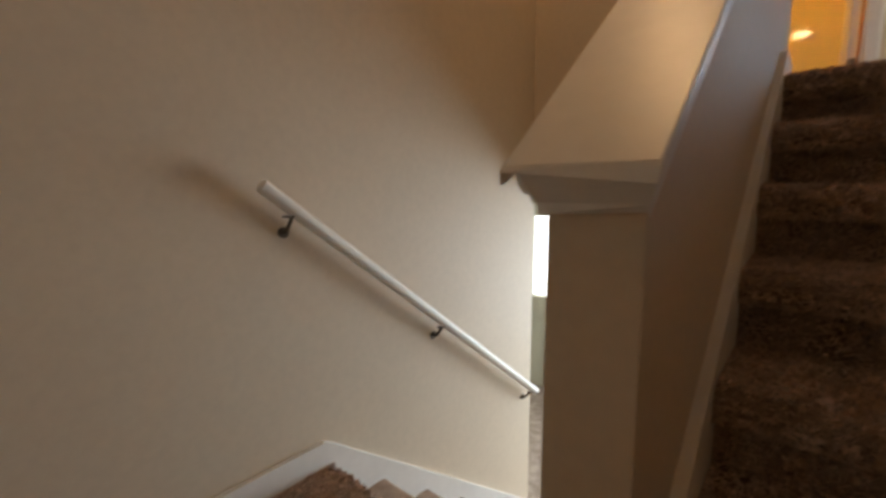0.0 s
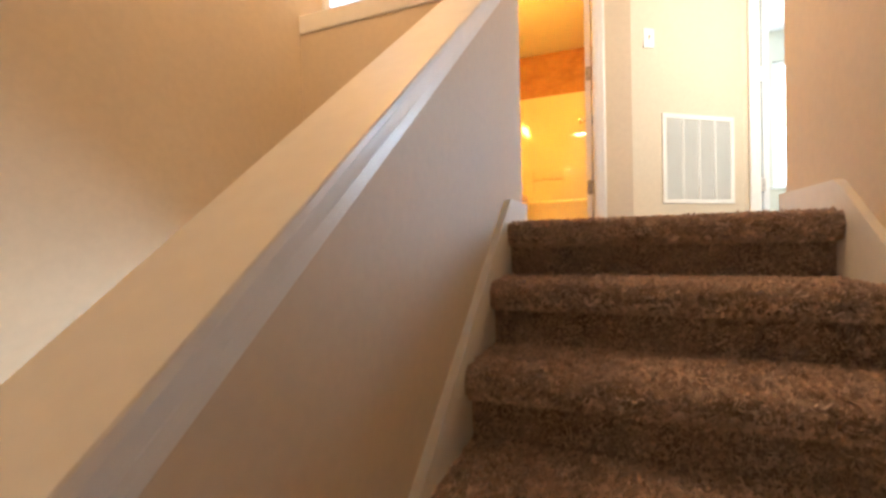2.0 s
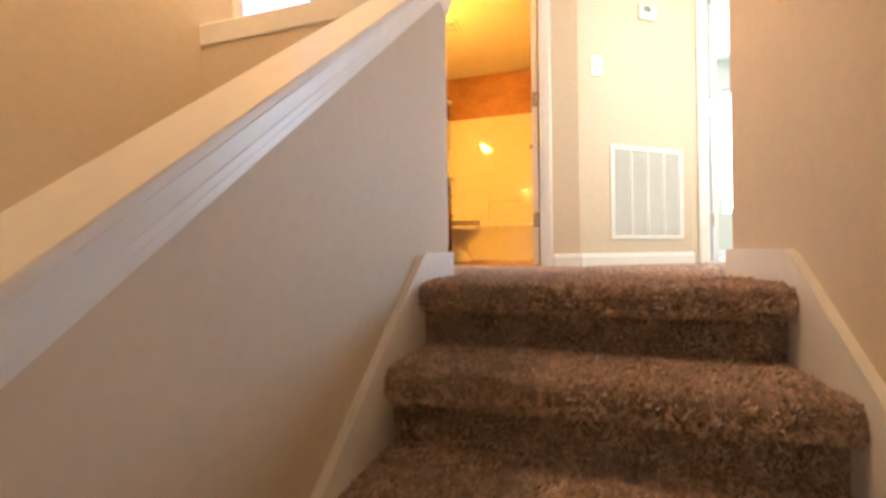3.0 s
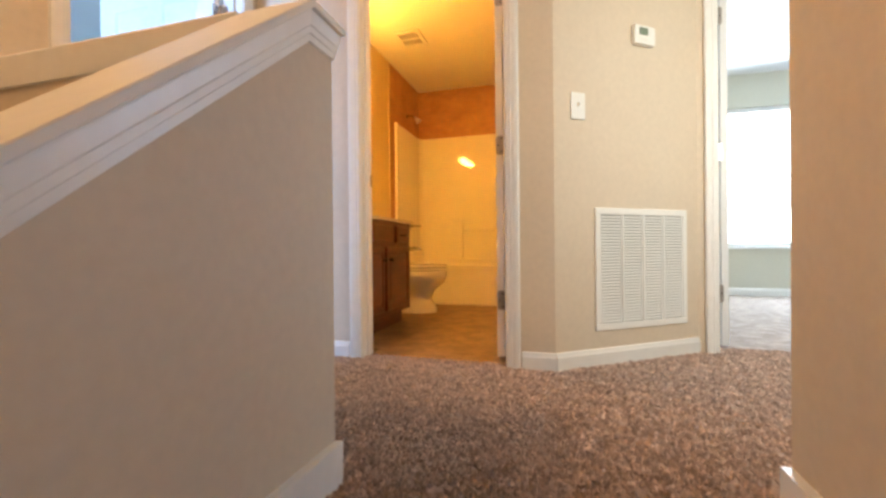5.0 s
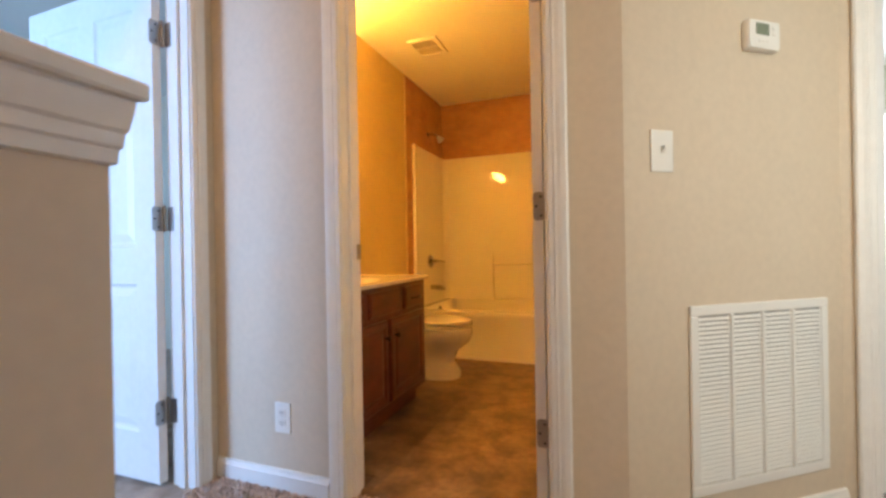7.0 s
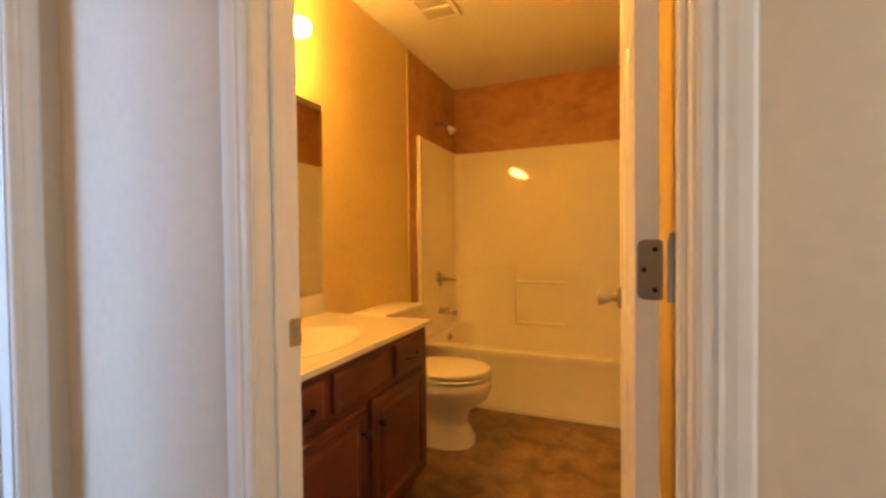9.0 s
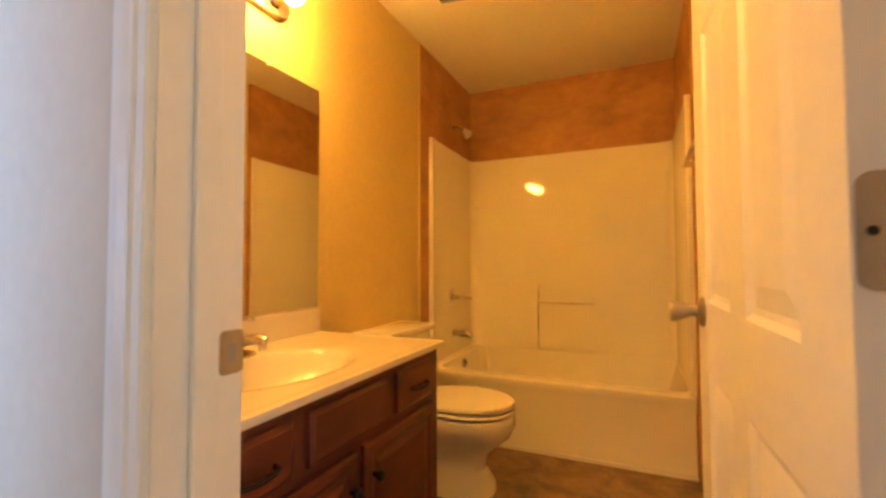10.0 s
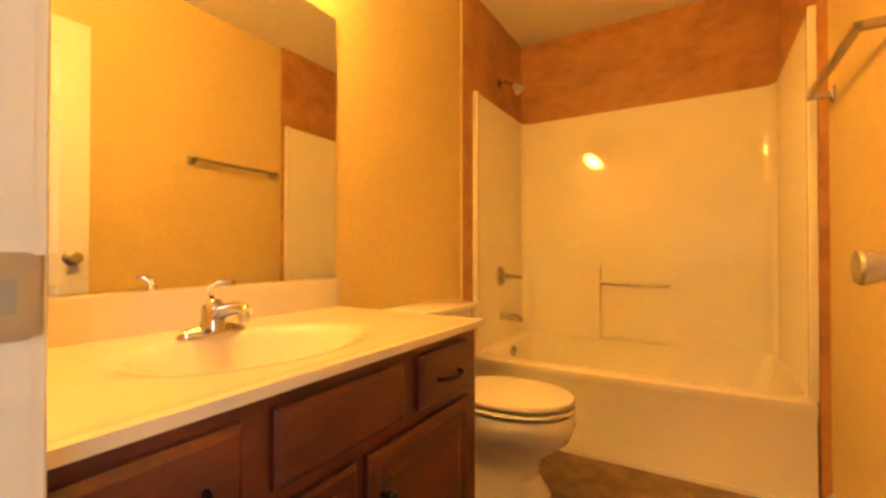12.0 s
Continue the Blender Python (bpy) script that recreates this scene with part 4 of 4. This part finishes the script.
part("towel_rod", bm, FIBRE, sur, smooth=True)

val = base("shower_valve", "chrome shower valve with a lever", "shower valve", pose(BL + 0.026, 4.0, 0.80))
bm = B()
rod(bm, (0, 0, 0), (0.012, 0, 0), 0.062, 0.052, seg=28)
part("escutcheon", bm, CHROME, val, smooth=True)
bm = B()
rod(bm, (0.012, 0, 0), (0.060, 0, 0), 0.022, 0.018, seg=18)
tube(bm, [(0.055, 0, 0), (0.095, -0.004, 0.0), (0.148, -0.008, -0.005)], [0.016, 0.012, 0.009], 12)
part("lever", bm, CHROME, val, smooth=True)
spo = base("tub_spout", "chrome tub spout below the shower valve", "spout", pose(BL + 0.026, 4.01, 0.545))
bm = B()
tube(bm, [(0.0, 0, 0), (0.06, 0, 0.0), (0.105, 0, -0.003), (0.128, 0, -0.012), (0.130, 0, -0.026)], [0.027, 0.025, 0.024, 0.022, 0.018], 18)
part("spout_body", bm, CHROME, spo, smooth=True)
sho = base("shower", "chrome shower arm with a pale head above the surround", "shower", pose(BL + 0.003, 4.03, 2.045))
bm = B()
rod(bm, (0, 0, 0), (0.006, 0, 0), 0.028, seg=20)
tube(bm, [(0.0, 0, 0), (0.05, 0, 0.002), (0.085, 0, -0.012), (0.110, 0, -0.036)], 0.0085, 12)
part("arm", bm, CHROME, sho, smooth=True)
bm = B()
rod(bm, (0.106, 0, -0.030), (0.126, 0, -0.052), 0.014, 0.022, seg=18)
rod(bm, (0.126, 0, -0.052), (0.142, 0, -0.072), 0.024, 0.033, seg=20)
part("spray_head", bm, PLASTIC, sho, "pale spray head", smooth=True)

# towel bar on the right wall
tow = base("towel_bar", "satin nickel towel bar on the bathroom wall", "towel bar", pose(BR, 0, 1.505))
for y in (2.90, 3.46):
    bm = B()
    box(bm, -0.010, 0.0, y - 0.024, y + 0.024, -0.024, 0.024, 0.004, 2)
    box(bm, -0.078, -0.008, y - 0.010, y + 0.010, -0.012, 0.012, 0.004, 2)
    part("post", bm, NICKEL, tow)
bm = B()
box(bm, -0.077, -0.059, 2.89, 3.47, -0.010, 0.010, 0.003, 2)
part("bar", bm, NICKEL, tow)

# ceiling fan grille
fan = base("exhaust_fan", "white ceiling exhaust fan grille", "fan", pose(-0.79, 3.11, CEILZ))
bm = B()
for x0, x1, y0, y1 in ((-0.115, 0.115, -0.135, -0.105), (-0.115, 0.115, 0.105, 0.135), (-0.115, -0.085, -0.105, 0.105), (0.085, 0.115, -0.105, 0.105)):
    box(bm, x0, x1, y0, y1, -0.018, 0.0, 0.004)
part("frame", bm, PLASTIC, fan)
# shallow grey sheet in place of a recess, its shade put into the colour
bm = B()
box(bm, -0.085, 0.085, -0.105, 0.105, -0.004, -0.002)
part("recess", bm, VENTGREY, fan, "grey sheet painted as the shaded fan recess")
for k in range(9):
    x = -0.076 + k * 0.019
    bm = B()
    prism(bm, [(x, -0.017), (x + 0.003, -0.017), (x + 0.011, -0.006), (x + 0.008, -0.006)], "y", -0.105, 0.105)
    part("slat", bm, PLASTIC, fan)
bm = B()
box(bm, -0.085, 0.085, -0.010, 0.010, -0.0185, -0.005, 0.002)
part("divider", bm, PLASTIC, fan)


# ---- bathroom floor tiles ----
bath_floor = bpy.data.objects["floor_bath"]
T = 0.305
ys = [1.515] + [1.66 + T * k for k in range(8)]
xs = [BL] + [BL + 0.16 + T * k for k in range(6)]
for y0, y1 in zip(ys, ys[1:]):
    for x0, x1 in zip(xs, xs[1:]):
        a0, a1 = (max(x0, JL), min(x1, JR)) if y1 <= 1.66 else (x0, min(x1, BR))
        if a1 - a0 < 0.02 or y0 > 3.56:
            continue
        bm = B()
        box(bm, a0 + 0.0005, a1 - 0.0005, y0 + 0.0005, min(y1, 3.56) - 0.0005, -0.0125, -0.0085)
        part("tile", bm, VINYL, bath_floor)


# ---- carpet pile ----
def tufts(name, pts, nrms, length, label, seed, width=0.0052):
    """Short twisted yarn ends standing on points, as one mesh."""
    rng = np.random.default_rng(seed)
    n = len(pts)
    lean = rng.normal(0, 0.45, (n, 3))
    d = nrms + lean
    d /= np.linalg.norm(d, axis=1)[:, None]
    ln = length * rng.uniform(0.65, 1.25, n)[:, None] * np.where(np.abs(nrms[:, 2:3]) < 0.1, 0.5, 1.0)
    side = np.cross(d, rng.normal(0, 1, (n, 3)))
    side /= np.linalg.norm(side, axis=1)[:, None] + 1e-9
    w = width * rng.uniform(0.7, 1.3, n)[:, None]
    bend = rng.normal(0, 0.35, (n, 3)) * ln
    a = pts - side * w
    b = pts + side * w
    c = pts + d * ln * 0.6 + side * w
    e = pts + d * ln * 0.6 - side * w
    tip = pts + d * ln + bend * 0.5
    v = np.stack([a, b, c, e, tip], 1).reshape(-1, 3)
    k = np.arange(n)[:, None] * 5
    quads = k + np.array([[0, 1, 2, 3]])
    tris = k + np.array([[3, 2, 4]])
    me = bpy.data.meshes.new(name)
    me.vertices.add(len(v))
    me.vertices.foreach_set("co", v.astype(np.float32).ravel())
    loops = np.concatenate([quads, tris], 1).ravel()
    me.loops.add(len(loops))
    me.loops.foreach_set("vertex_index", loops.astype(np.int32))
    start = (np.arange(n)[:, None] * 7 + np.array([[0, 4]])).ravel()
    me.polygons.add(2 * n)
    me.polygons.foreach_set("loop_start", start.astype(np.int32))
    me.update(calc_edges=True)
    me.validate()
    me.materials.append(TUFT)
    return tagged(new(name, me), label, "carpet", kind="stuff")


def on_steps(outline, x0, x1, ylo, yhi, gap, seed):
    """Points and normals spread over the stepped profile."""
    rng = np.random.default_rng(seed)
    P, N = [], []
    for (ya, za), (yb, zb) in zip(outline, outline[1:]):
        ln = math.hypot(yb - ya, zb - za)
        if ln < 1e-6 or max(ya, yb) < ylo or min(ya, yb) > yhi:
            continue
        count = int(ln * (x1 - x0) / gap ** 2)
        t = rng.random(count)
        x = rng.uniform(x0, x1, count)
        P.append(np.stack([x, ya + (yb - ya) * t, za + (zb - za) * t], 1))
        nv = np.array([0.0, zb - za, -(yb - ya)]) / ln
        if nv[2] < -0.05 or (abs(nv[2]) < 0.05 and nv[1] > 0):
            nv = -nv
        N.append(np.tile(nv, (count, 1)))
    return np.concatenate(P), np.concatenate(N)


p, nv = on_steps([(0.31, 0.0)] + up, 0.024, XR - 0.024, -1.9, 0.4, 0.0056, 1)
sunk = np.where(nv[:, 2:3] > 0.1, 0.007, 0.0)
tufts("carpet_pile_stairs", p - nv * sunk, nv, 0.015, "shaggy speckled brown carpet pile on the stairs", 2, 0.0062)
rng = np.random.default_rng(5)


def on_floor(x0, x1, y0, y1, gap, z=-0.012):
    n = int((x1 - x0) * (y1 - y0) / gap ** 2)
    q = np.stack([rng.uniform(x0, x1, n), rng.uniform(y0, y1, n), np.full(n, z)], 1)
    return q


flo = np.concatenate([on_floor(0.0, XR, 0.30, PEND, 0.006), on_floor(XL + 0.01, XR, PEND, YD - 0.012, 0.0062), on_floor(XR, 1.9, 0.51, YD, 0.0065), on_floor(CA.x, 2.1, YD, 2.11, 0.0065), on_floor(JL, JR, YD, 1.515, 0.006)])
keep = ~((flo[:, 1] > YD) & (flo[:, 0] > CA.x) & ((flo[:, 1] - CA.y) * CDIR.x - (flo[:, 0] - CA.x) * CDIR.y > -0.012) & (flo[:, 0] < CB.x))
keep &= ~((flo[:, 1] > 1.97) & (flo[:, 0] < BD0))
flo = flo[keep]
tufts("carpet_pile_hall", flo, np.tile([0.0, 0.0, 1.0], (len(flo), 1)), 0.013, "shaggy speckled brown carpet pile in the hall", 3, 0.0062)
lan = np.concatenate([on_floor(XL + 0.02, -0.13, -1.75, -1.14, 0.006, LAND - 0.012 + 0.008)])
tufts("carpet_pile_landing", lan, np.tile([0.0, 0.0, 1.0], (len(lan), 1)), 0.011, "shaggy brown carpet pile on the landing", 4)
